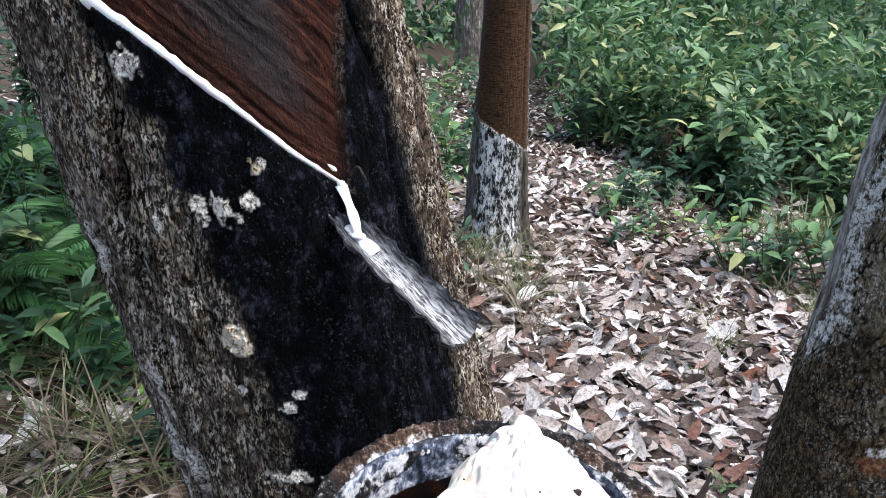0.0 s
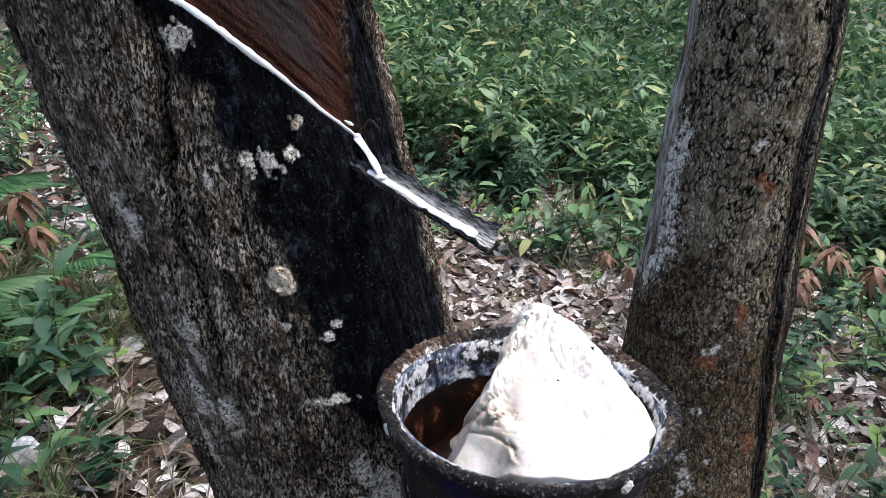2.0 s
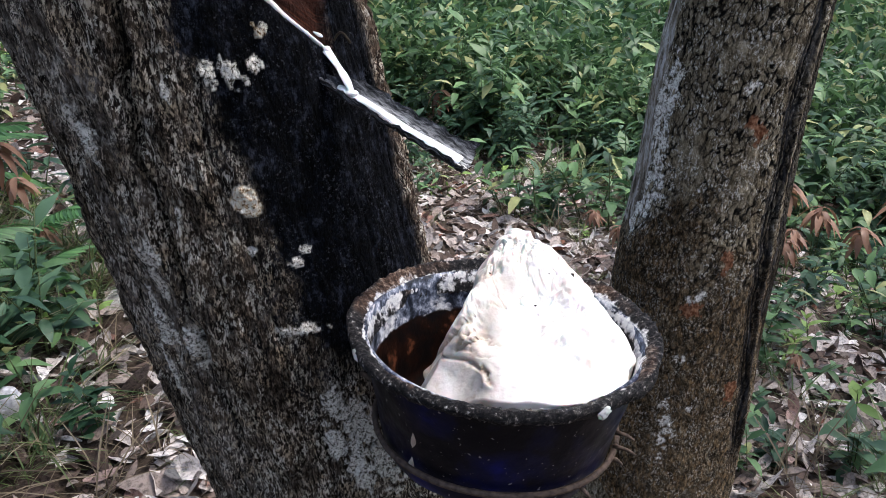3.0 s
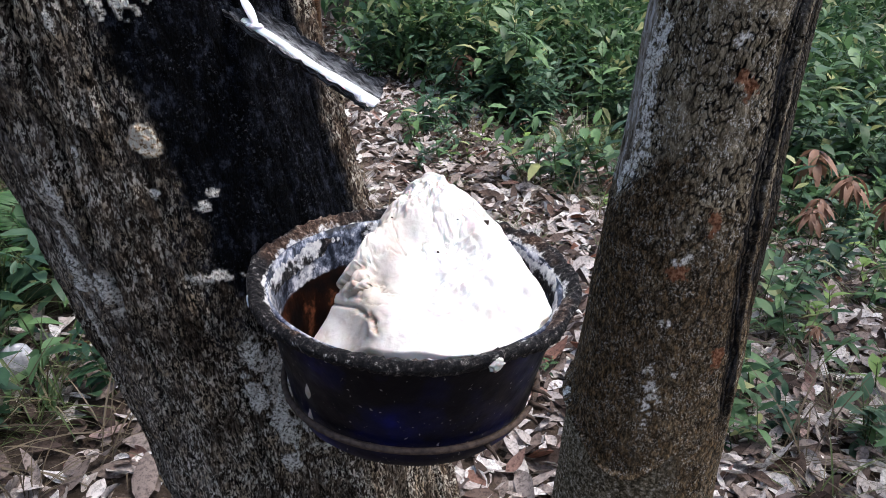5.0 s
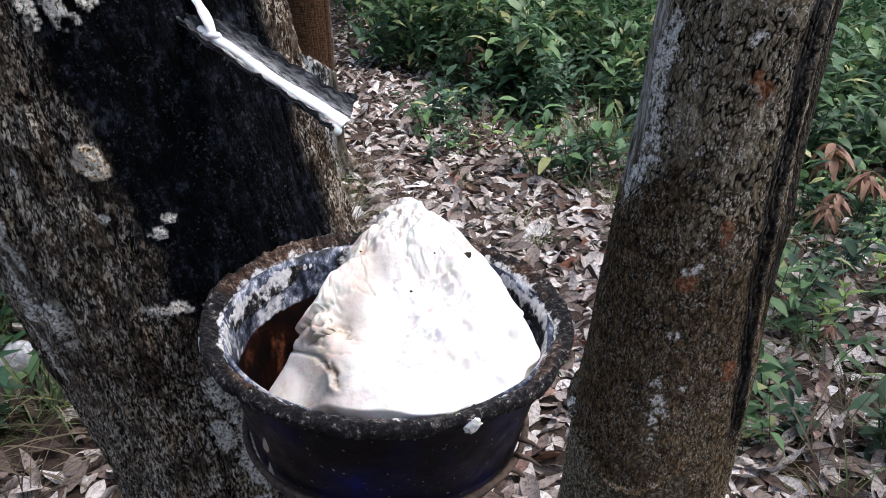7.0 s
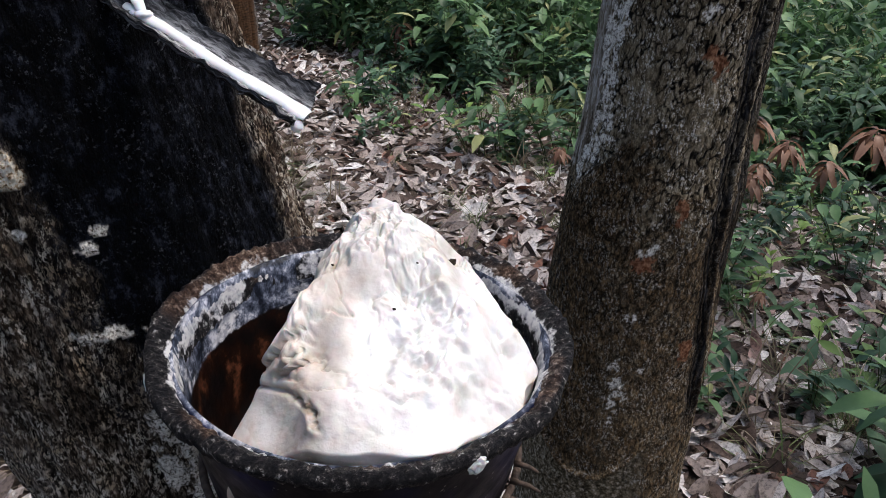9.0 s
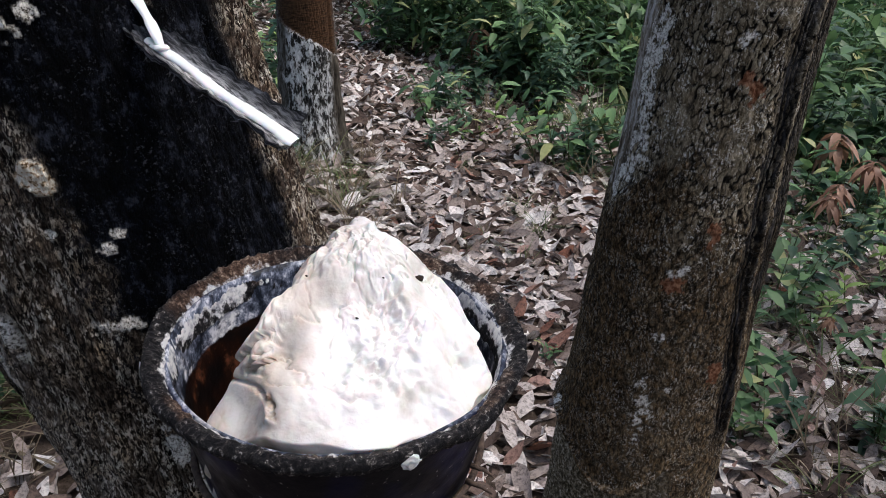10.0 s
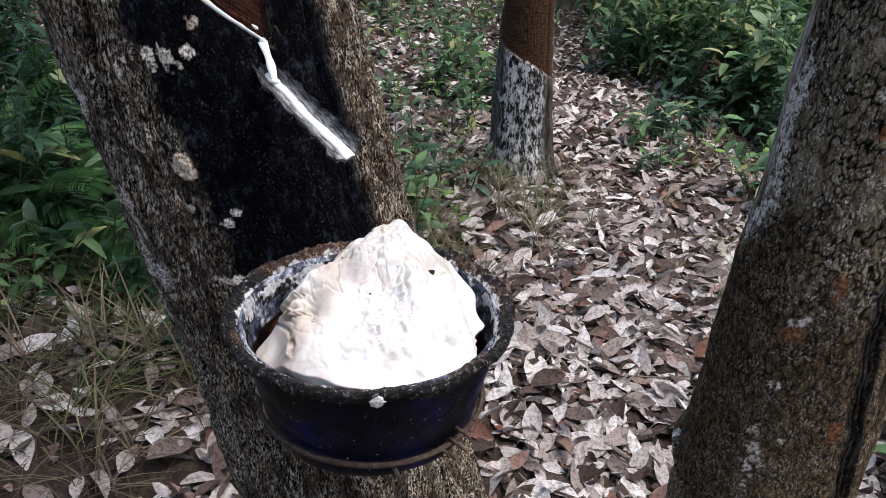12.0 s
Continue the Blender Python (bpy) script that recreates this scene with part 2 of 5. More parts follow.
def spout_skin():
    g = Graph("weathered_spout")
    fibre = g.attribute("fibre", "Vector")
    grain = g.noise(1.0, 6, fibre, 0.75)
    dark = g.ramp(grain, (0.4, (0.008, 0.008, 0.009)), (0.5, (0.05, 0.05, 0.052)), (0.62, (0.19, 0.19, 0.195)))
    dry = g.ramp(g.noise(1.4, 6, fibre, 0.75), (0.44, (0.07, 0.07, 0.07)), (0.54, (0.5, 0.5, 0.48)), (0.66, (0.7, 0.7, 0.68)))
    return g.done(g.mix(g.attribute("dried"), dark, dry), 0.8, g.bump(grain, 0.9, 0.0012), gloss=0.1)


def cup_skin():
    g = Graph("dark_blue_plastic")
    blot = g.ramp(g.noise(24, 4), (0.42, (0.0012, 0.0014, 0.004)), (0.55, (0.0025, 0.004, 0.026)), (0.68, (0.004, 0.007, 0.1)))
    speck = g.ramp(g.noise(330, 3), (0.68, 0.0), (0.71, 1.0))
    blot = g.mix(g.maths("MULTIPLY", speck, 0.8), blot, (0.3, 0.29, 0.27))
    film = g.ramp(g.noise(95, 6, g.stretch(1, 1, 0.8), 0.75), (0.42, (0.008, 0.01, 0.016)), (0.5, (0.05, 0.06, 0.085)), (0.57, (0.2, 0.22, 0.27)), (0.64, (0.62, 0.63, 0.66)))
    smear = g.ramp(g.noise(30, 5, g.stretch(1, 1, 1.6), 0.65), (0.56, 0.0), (0.62, 1.0))
    film = g.mix(g.maths("MULTIPLY", smear, 0.85), film, g.ramp(g.noise(200, 4, None, 0.7), (0.4, (0.4, 0.41, 0.44)), (0.55, (0.78, 0.77, 0.76))))
    # dark brown that takes over towards the bottom of the cup
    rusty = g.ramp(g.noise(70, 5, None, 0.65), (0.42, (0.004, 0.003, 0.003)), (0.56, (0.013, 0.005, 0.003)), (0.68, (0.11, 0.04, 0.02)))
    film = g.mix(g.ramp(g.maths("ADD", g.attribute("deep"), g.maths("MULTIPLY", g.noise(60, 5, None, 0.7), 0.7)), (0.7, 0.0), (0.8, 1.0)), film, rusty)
    base = g.mix(g.attribute("inside"), blot, film)
    return g.done(base, g.ramp(g.noise(80, 3), (0.3, 0.3), (0.7, 0.55)), g.bump(g.noise(150, 4), 0.35, 0.001), gloss=0.12)


def rim_skin():
    g = Graph("crusted_rim")
    crust = g.noise(300, 6, None, 0.78)
    base = g.ramp(crust, (0.44, (0.003, 0.003, 0.004)), (0.55, (0.02, 0.018, 0.018)), (0.6, (0.1, 0.09, 0.08)), (0.66, (0.5, 0.48, 0.45)))
    brown = g.ramp(crust, (0.4, (0.018, 0.009, 0.005)), (0.52, (0.1, 0.058, 0.038)), (0.64, (0.42, 0.32, 0.24)))
    where = g.maths("ADD", g.noise(13, 4), g.maths("MULTIPLY", g.attribute("shelf"), 0.14))
    base = g.mix(g.ramp(where, (0.63, 0.0), (0.72, 0.85)), base, brown)
    pale = g.ramp(g.maths("ADD", g.noise(60, 6, None, 0.7), g.maths("MULTIPLY", g.attribute("inner"), 0.3)), (0.68, 0.0), (0.75, 1.0))
    base = g.mix(pale, base, g.ramp(g.noise(240, 3, None, 0.7), (0.4, (0.42, 0.42, 0.44)), (0.55, (0.78, 0.77, 0.74))))
    return g.done(base, 0.6, g.bump(crust, 0.9, 0.003), gloss=0.15)


def leaf_skin(name, dark, light, lucent=0.3, rough=0.45, odd=None):
    g = Graph(name)
    own = g.maths("FRACT", g.maths("ADD", g.island(), g.chance()))
    base = g.ramp(own, (0.0, dark), (0.6, tuple((a + b) / 2 for a, b in zip(dark, light))), (1.0, light))
    if odd:
        base = g.mix(g.ramp(own, (0.9, 0.0), (0.92, 1.0)), base, odd)
    base = g.mix(g.maths("MULTIPLY", g.noise(60, 3), 0.35), base, tuple(c * 0.6 for c in dark))
    return g.done(base, rough, g.bump(g.noise(120, 2), 0.3, 0.002), lucent=lucent, gloss=0.25)


def litter_skin():
    g = Graph("dry_leaf")
    own = g.maths("FRACT", g.maths("ADD", g.island(), g.chance()))
    base = g.ramp(own, (0.0, (0.045, 0.03, 0.023)), (0.2, (0.14, 0.1, 0.08)), (0.45, (0.33, 0.275, 0.24)), (0.75, (0.54, 0.485, 0.445)), (1.0, (0.72, 0.69, 0.65)))
    red = g.maths("FRACT", g.maths("MULTIPLY", own, 17.3))
    base = g.mix(g.ramp(red, (0.93, 0.0), (0.95, 0.7)), base, (0.2, 0.075, 0.042))
    spots = g.ramp(g.noise(75, 6, None, 0.72), (0.36, 0.35), (0.54, 1.0))
    base = g.mix(1.0, base, spots, "MULTIPLY")
    return g.done(base, 0.75, g.bump(g.noise(150, 4), 0.5, 0.002), lucent=0.12, gloss=0.15)


def soil_skin():
    g = Graph("forest_soil")
    fine, wide = g.noise(70, 6, None, 0.7), g.noise(3, 3)
    base = g.ramp(fine, (0.35, (0.022, 0.016, 0.012)), (0.6, (0.075, 0.057, 0.045)), (0.75, (0.15, 0.125, 0.105)))
    base = g.mix(g.maths("MULTIPLY", wide, 0.5), base, (0.06, 0.045, 0.032))
    return g.done(base, 0.95, g.bump(fine, 0.9, 0.015), gloss=0.05)


def simple_skin(name, colour, rough=0.7, scale=120, metal=0.0):
    g = Graph(name)
    tone = g.noise(scale, 4)
    base = g.ramp(tone, (0.3, tuple(c * 0.5 for c in colour)), (0.7, tuple(min(1.0, c * 1.4) for c in colour)))
    return g.done(base, rough, g.bump(tone, 0.5, 0.002), metal=metal, gloss=0.2)


BARK_MAIN, BARK_RIGHT, BARK_FAR, BARK_PLAIN = bark_main(), bark_right(), bark_far(), bark_plain()
LATEX, LUMP, SPOUT, CUP, RIM = latex_white(), latex_lump(), spout_skin(), cup_skin(), rim_skin()
GREEN = leaf_skin("green_leaf", (0.022, 0.06, 0.026), (0.18, 0.31, 0.12), odd=(0.36, 0.38, 0.16))
LIME = leaf_skin("young_green_leaf", (0.09, 0.17, 0.035), (0.25, 0.37, 0.1))
BLUISH = leaf_skin("dark_green_leaf", (0.025, 0.062, 0.036), (0.12, 0.21, 0.115))
# darker copy of the leaf greens: deep shade put into the colour
SHADED_LEAF = leaf_skin("shade_painted_leaf", (0.018, 0.05, 0.026), (0.055, 0.12, 0.055))
COPPER = leaf_skin("young_copper_leaf", (0.14, 0.07, 0.042), (0.36, 0.21, 0.135))
FERN = leaf_skin("fern_leaf", (0.035, 0.095, 0.032), (0.12, 0.27, 0.085))
GRASS = leaf_skin("grass_blade", (0.05, 0.085, 0.025), (0.17, 0.2, 0.075), odd=(0.33, 0.28, 0.17))
STRAW = leaf_skin("dry_grass_blade", (0.08, 0.06, 0.036), (0.25, 0.2, 0.13))
LITTER, SOIL = litter_skin(), soil_skin()
STEM = simple_skin("green_stem", (0.07, 0.09, 0.035))
TWIG = simple_skin("grey_twig", (0.17, 0.14, 0.11), 0.85)
PALE = simple_skin("pale_stone", (0.42, 0.42, 0.43), 0.75, 60)
WIRE = simple_skin("rusty_wire", (0.075, 0.052, 0.038), 0.75, 300)
DIRT = simple_skin("dark_dirt", (0.03, 0.022, 0.015), 0.9, 400)


# ---- mesh helpers ----
def solid(name, verts, faces, material, attributes=None, flat=False):
    """A mesh from arrays, smooth-shaded, with named point values."""
    data = bpy.data.meshes.new(name)
    if isinstance(faces, np.ndarray):
        verts = np.asarray([tuple(v) for v in verts] if isinstance(verts, list) else verts, np.float32)
        data.vertices.add(len(verts)), data.loops.add(faces.size), data.polygons.add(len(faces))
        data.vertices.foreach_set("co", verts.ravel())
        data.loops.foreach_set("vertex_index", faces.astype(np.int32).ravel())
        data.polygons.foreach_set("loop_start", np.arange(0, faces.size, faces.shape[1], dtype=np.int32))
        data.update(calc_edges=True)
    else:
        data.from_pydata([tuple(map(float, v)) for v in verts], [], [tuple(map(int, f)) for f in faces])
    for key, values in (attributes or {}).items():
        values = np.asarray(values, np.float32)
        if values.ndim == 2:
            data.attributes.new(key, "FLOAT_VECTOR", "POINT").data.foreach_set("vector", values.ravel())
        else:
            data.attributes.new(key, "FLOAT", "POINT").data.foreach_set("value", values.ravel())
    data.materials.append(material)
    data.polygons.foreach_set("use_smooth", [not flat] * len(data.polygons))
    data.update()
    return data


def part(name, data, parent, label="", kind=""):
    ob = new(name, data)
    ob.parent = parent
    return tagged(ob, label, kind=kind)


def grid_faces(rows, columns, closed=False):
    i, j = np.meshgrid(np.arange(rows - 1), np.arange(columns if closed else columns - 1), indexing="ij")
    k = (j + 1) % columns
    return np.stack([i * columns + j, i * columns + k, (i + 1) * columns + k, (i + 1) * columns + j], -1).reshape(-1, 4)


def tube(points, radii, sides=8):
    """Rings round a line of points, closed at both ends."""
    points = [Vector(p) for p in points]
    verts, n = [], len(points)
    side = None
    for i, p in enumerate(points):
        way = (points[min(i + 1, n - 1)] - points[max(i - 1, 0)]).normalized()
        if side is None:
            side = way.orthogonal().normalized()
        side = (side - way * side.dot(way)).normalized()
        other = way.cross(side)
        for k in range(sides):
            a = 2 * math.pi * k / sides
            verts.append(p + (side * math.cos(a) + other * math.sin(a)) * radii[i])
    faces = [tuple(f) for f in grid_faces(n, sides, True)]
    faces += [tuple(range(sides - 1, -1, -1)), tuple(range((n - 1) * sides, n * sides))]
    return verts, faces


class Heap:
    """Gathers many small pieces into one mesh."""

    def __init__(self):
        self.verts, self.faces, self.count = [], [], 0

    def add(self, verts, faces):
        verts = np.asarray([tuple(v) for v in verts], float)
        self.verts.append(verts)
        self.faces.extend(tuple(int(i) + self.count for i in f) for f in faces)
        self.count += len(verts)

    def mesh(self, name, material, flat=False):
        return solid(name, np.concatenate(self.verts), self.faces, material, None, flat)


def leaf_points(length, width, droop=0.3, fold=0.25, steps=4, twist=0.0):
    """A leaf along +x, its face up: three points across, folded along the midrib."""
    verts = []
    for i in range(steps + 1):
        f = i / steps
        wide = width * 0.5 * (math.sin(math.pi * min(1.0, 0.04 + f * 0.94)) ** 0.8)
        x = length * (f - 0.12 * droop * f * f)
        z = -droop * length * f * f
        turn = twist * f
        for s in (-1, 0, 1):
            y, lift = s * wide, abs(s) * wide * fold
            verts.append((x, y * math.cos(turn) - lift * math.sin(turn), z + lift * math.cos(turn) + y * math.sin(turn)))
    faces = []
    for i in range(steps):
        a = i * 3
        faces += [(a, a + 3, a + 4, a + 1), (a + 1, a + 4, a + 5, a + 2)]
    return np.array(verts), faces


def moved(verts, m):
    r, t = np.array(m.to_3x3()), np.array(m.translation)
    return verts @ r.T + t


def strewn(name, kinds, x, y, z, tilt, sizes, material, seed):
    """Many leaves in one mesh: each of the kinds laid at its share of the places, turned and tilted at random."""
    rng = np.random.RandomState(seed)
    verts, faces, count = [], [], 0
    n = len(x)
    turn, roll, nod = rng.uniform(0, 2 * math.pi, n), np.radians(rng.uniform(-tilt, tilt, n)), np.radians(rng.uniform(-tilt, tilt, n))
    for k, (points, quads) in enumerate(kinds):
        own = np.arange(k, n, len(kinds))
        v = points[None] * sizes[own, None, None]
        c, s_ = np.cos(roll[own])[:, None], np.sin(roll[own])[:, None]
        px, py, pz = v[..., 0], v[..., 1] * c - v[..., 2] * s_, v[..., 1] * s_ + v[..., 2] * c
        c, s_ = np.cos(nod[own])[:, None], np.sin(nod[own])[:, None]
        px, pz = px * c + pz * s_, pz * c - px * s_
        c, s_ = np.cos(turn[own])[:, None], np.sin(turn[own])[:, None]
        px, py = px * c - py * s_, px * s_ + py * c
        v = np.stack([px + x[own, None], py + y[own, None], pz + z[own, None]], -1)
        q = np.array(quads)[None] + (count + np.arange(len(own)) * points.shape[0])[:, None, None]
        verts.append(v.reshape(-1, 3)), faces.append(q.reshape(-1, 4))
        count += v.shape[0] * v.shape[1]
    return solid(name, np.concatenate(verts), np.concatenate(faces), material)


def ground_z(x, y):
    x, y = np.asarray(x, float), np.asarray(y, float)
    far = 14 * np.tanh(y / 14)
    z = -0.2145 * 7 * np.tanh(x / 7) - 0.0754 * far - 0.0476
    return z + 0.018 * vnoise(x * 2.3, y * 2.3, 0, 3) + 0.05 * vnoise(x * 0.5, y * 0.5, 0, 4)


# ---- ground ----
def ground():
    fine = np.arange(-5, 9.01, 0.1)
    ys = np.r_[-400, -150, -60, -25, -12, -8, fine, 10, 12, 15, 20, 30, 50, 90, 180, 400]
    xs = np.r_[-400, -150, -60, -25, -12, -8, np.arange(-6, 6.01, 0.1), 8, 12, 25, 60, 150, 400]
    yy, xx = np.meshgrid(ys, xs, indexing="ij")
    verts = np.stack([xx, yy, ground_z(xx, yy)], -1).reshape(-1, 3)
    ob = new("ground", solid("ground", verts, grid_faces(len(ys), len(xs)), SOIL))
    return tagged(ob, "dark brown forest soil sloping gently downhill", "ground", kind="structure")


ground()


# ---- trunks ----
MAIN = (0.1524, 0.5091, -0.1974, -0.0663, 0.1141, -0.0037, 0.0094, 1.17)
RIGHT = (0.6417, 1.0687, 0.0942, -0.0032, 0.1151, -0.0385, 0.0, 0.9)
THIRD = (-1.0055, 4.16, 0.0477, 0.0, 0.1741, -0.0359, 0.0, 0.3)


def trunk_point(shape, theta, z, out):
    """Place on a leaning trunk: angle, height and radius."""
    x0, y0, lean_x, lean_y, *_, z0 = shape
    dz = np.clip(z - z0, -9, 9)
    return np.stack([x0 + lean_x * dz + out * np.cos(theta), y0 + lean_y * dz + out * np.sin(theta), z + 0 * theta], -1)


def main_radius(theta, z):
    dz = np.clip(z - MAIN[7], -1.0, 0.7)
    flare = 0.1 * np.exp(-(np.maximum(z + 0.2, 0)) / 0.12)
    return MAIN[4] + MAIN[5] * dz + MAIN[6] * dz ** 2 + flare + 0.012 * np.maximum(0, np.cos(theta + radians(58.7))) ** 2


CUT_ANGLE = np.radians([-78.6, -69.9, -60.4, -50.9, -41.9, -32.0])
CUT_HEIGHT = np.array([1.3325, 1.3179, 1.2974, 1.2755, 1.2534, 1.2348])


def cut_height(theta):
    slope = -0.0975 / radians(46.6)
    z = np.interp(theta, CUT_ANGLE, CUT_HEIGHT)
    return z + np.where(theta < CUT_ANGLE[0], (theta - CUT_ANGLE[0]) * slope, 0) + np.where(theta > CUT_ANGLE[-1], (theta - CUT_ANGLE[-1]) * slope, 0)


def spot(s, z, at_s, at_z, half_s, half_z, ragged):
    return smooth(1.05, 0.9, np.hypot((s - at_s) / half_s, (z - at_z) / half_z) + 0.55 * ragged + 0.32 * fbm(s * 420, z * 260, 0, 2, 77))


def spaced(*stretches):
    """Steps of given width over following stretches: (start, step), ..., end."""
    out = []
    for (a, step), b in zip(stretches[:-1], [q[0] if isinstance(q, tuple) else q for q in stretches[1:]]):
        out.append(np.linspace(a, b, max(2, int(round((b - a) / step)) + 1))[:-1])
    return np.concatenate(out + [[stretches[-1]]])


def split_surface(tree, verts, faces, material, values, groups, names, rest):
    """One surface cut into parts by a number given to each point; the parts meet edge to edge."""
    own = groups[faces].min(1)
    pieces, spare = [], []
    for number in np.unique(own):
        mine = faces[own == number]
        if int(number) < 2:
            pieces.append((int(number), mine))
            continue
        mark = np.arange(len(verts))
        for _ in range(400):
            low = mark[mine].min(1)
            before = mark[mine].sum()
            mark[mine.ravel()[::-1]] = np.minimum(mark[mine.ravel()[::-1]], np.repeat(low, 4)[::-1])
            if mark[mine].sum() == before:
                break
        low = mark[mine].min(1)
        for one in np.unique(low):
            piece = mine[low == one]
            if len(piece) < 14 and 0 in names:
                spare.append(piece)
            else:
                pieces.append((int(number), piece))
    for number, mine in pieces:
        if number == 0 and spare:
            mine = np.concatenate([mine] + spare)
        used, again = np.unique(mine, return_inverse=True)
        name, label = names.get(int(number), rest)
        data = solid(name, verts[used], again.reshape(mine.shape), material, {k: v[used] for k, v in values.items()})
        part(name, data, tree, label)


def crown(tree, at, reach, tall, count, seed):
    """Limbs and clumps of leaflets on top of a trunk; out of view, added to shade what is below."""
    rng, spots = random.Random(seed), np.random.RandomState(seed)
    hubs = []
    for k in range(7):
        a, far = k * 2.4 + rng.uniform(-0.3, 0.3), reach * rng.uniform(0.35, 0.9)
        hub = Vector(at) + Vector((math.cos(a) * far, math.sin(a) * far, tall * rng.uniform(0.35, 1.0)))
        middle = Vector(at).lerp(hub, 0.5) + Vector((0, 0, 0.12 * tall))
        verts, faces = tube([Vector(at) - Vector((0, 0, 0.3)), middle, hub], [0.06, 0.04, 0.012], 8)
        part("limb", solid("limb", verts, faces, BARK_PLAIN), tree)
        hubs.append(hub)
    own = spots.randint(0, len(hubs), count)
    middle = np.array([tuple(h) for h in hubs])[own]
    p = middle + spots.normal(0, 1, (count, 3)) * np.array((0.42, 0.42, 0.26)) * reach * 0.8
    kinds = [leaf_points(0.2, 0.075, rng.uniform(0.2, 0.6), 0.2, 2) for _ in range(6)]
    part("crown", strewn("crown", kinds, p[:, 0], p[:, 1], p[:, 2], 50, spots.uniform(0.7, 1.3, count), GREEN, seed), tree, "unseen thin crown of green leaflets added for shade", kind="stuff")


def main_tree():
    theta = np.radians(spaced((-172, 0.45), (30, 6.0), 188))[:-1]
    heights = spaced((-0.35, 0.03), (0.78, 0.0014), (1.42, 0.02), 4.2)
    z, t = np.meshgrid(heights, theta, indexing="ij")
    r = main_radius(t, z)
    s = 0.12 * t
    seen = smooth(0.74, 0.8, z) * smooth(1.48, 1.42, z)
    over = z - cut_height(t)
    right = np.radians(np.interp(z, [1.2348, 1.2447, 1.272, 1.3014, 1.3305, 1.6], [-29.5, -27.8, -25.2, -21.0, -17.2, 5.0]))
    wobble = np.radians(2.2) * fbm(z * 60, s * 10, 0, 3, 21)
    panel = smooth(-0.0005, 0.0015, over) * smooth(radians(0.9), radians(-0.9), t - right - wobble * 0.3) * smooth(radians(-176), radians(-168), t) * smooth(1.95, 1.7, z)
    ragged = fbm(s * 220, z * 220, 0, 3, 5)
    edge = radians(6) * fbm(z * 28, s * 14, 0, 4, 31)
    border = np.radians(np.interp(z, [0.98, 1.05, 1.11, 1.155, 1.2, 1.25, 1.3], [-57, -64, -72, -72, -74, -79, -82]))
    stain = smooth(radians(-4), radians(4), t + edge - border) * smooth(radians(1), radians(-11), t + edge * 0.6) * smooth(0.99, 1.03, z + 0.02 * fbm(s * 40, z * 10, 0, 3, 33))
    ashen = smooth(radians(-92), radians(-100), t + 0.6 * edge) * smooth(-0.5, 0.35, fbm(s * 50, z * 24, 0, 3, 37))
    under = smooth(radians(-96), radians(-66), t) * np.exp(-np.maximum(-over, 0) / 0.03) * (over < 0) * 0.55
    veil = 0.6 * smooth(radians(-88), radians(-70), t + edge) * smooth(radians(1), radians(-20), t) * smooth(0.97, 1.03, z) * smooth(0.35, -0.1, fbm(s * 60, z * 30, 0, 3, 35))
    stain = np.maximum(np.maximum(stain, under), veil) * (1 - panel) * smooth(1.9, 1.6, z)
    corky = smooth(radians(-14), radians(0), t + edge) * smooth(radians(120), radians(90), t)
    bark = fbm(s * 130, z * 34, 0, 5, 11)
    ridge = 1 - np.abs(fbm(s * 55, z * 11, 0, 4, 15))
    warp_s, warp_z = 0.004 * fbm(s * 70, z * 40, 0, 3, 51), 0.006 * fbm(s * 60, z * 50, 0, 3, 52)
    gap, tone = plates((s + warp_s) * 210, (z + warp_z) * 75, 53)
    flake = smooth(0.02, 0.3, gap) * tone ** 1.5
    depth = 0.004 * fbm(s * 9, z * 6, 0, 3, 17) + 0.0016 * bark + 0.0035 * (ridge - 0.6) + 0.0014 * flake
    chips, tone = plates(s * 150, z * 90, 19)
    depth = depth + corky * (0.0018 * smooth(0.0, 0.35, chips) * (0.4 + tone) + 0.002 * bark)
    depth = depth * (1 - 0.45 * stain)
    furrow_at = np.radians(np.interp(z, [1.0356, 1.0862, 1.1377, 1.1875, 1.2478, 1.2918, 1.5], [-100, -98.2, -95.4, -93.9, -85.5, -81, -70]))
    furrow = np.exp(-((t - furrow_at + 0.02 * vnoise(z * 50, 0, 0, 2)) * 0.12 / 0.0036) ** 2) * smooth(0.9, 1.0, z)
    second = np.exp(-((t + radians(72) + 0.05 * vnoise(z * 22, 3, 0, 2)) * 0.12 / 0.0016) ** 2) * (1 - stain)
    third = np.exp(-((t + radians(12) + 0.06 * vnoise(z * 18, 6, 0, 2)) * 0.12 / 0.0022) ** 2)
    depth = depth - 0.01 * furrow - 0.003 * second - 0.004 * third
    # tapped panel: recessed, its streaks run with the cut
    grain = np.stack([s * 30 + 0 * z, over * 300 + 4.5 * fbm(s * 30, over * 60, 0, 4, 41), 0 * z], -1)
    streaks = fbm(s * 22, over * 260, 0, 4, 43)
    deep = -0.0085 + 0.004 * smooth(0.02, 0.16, over) + 0.0012 * streaks
    depth = depth * (1 - panel) + deep * panel
    lichen, rusty = np.zeros_like(z), np.zeros_like(z)
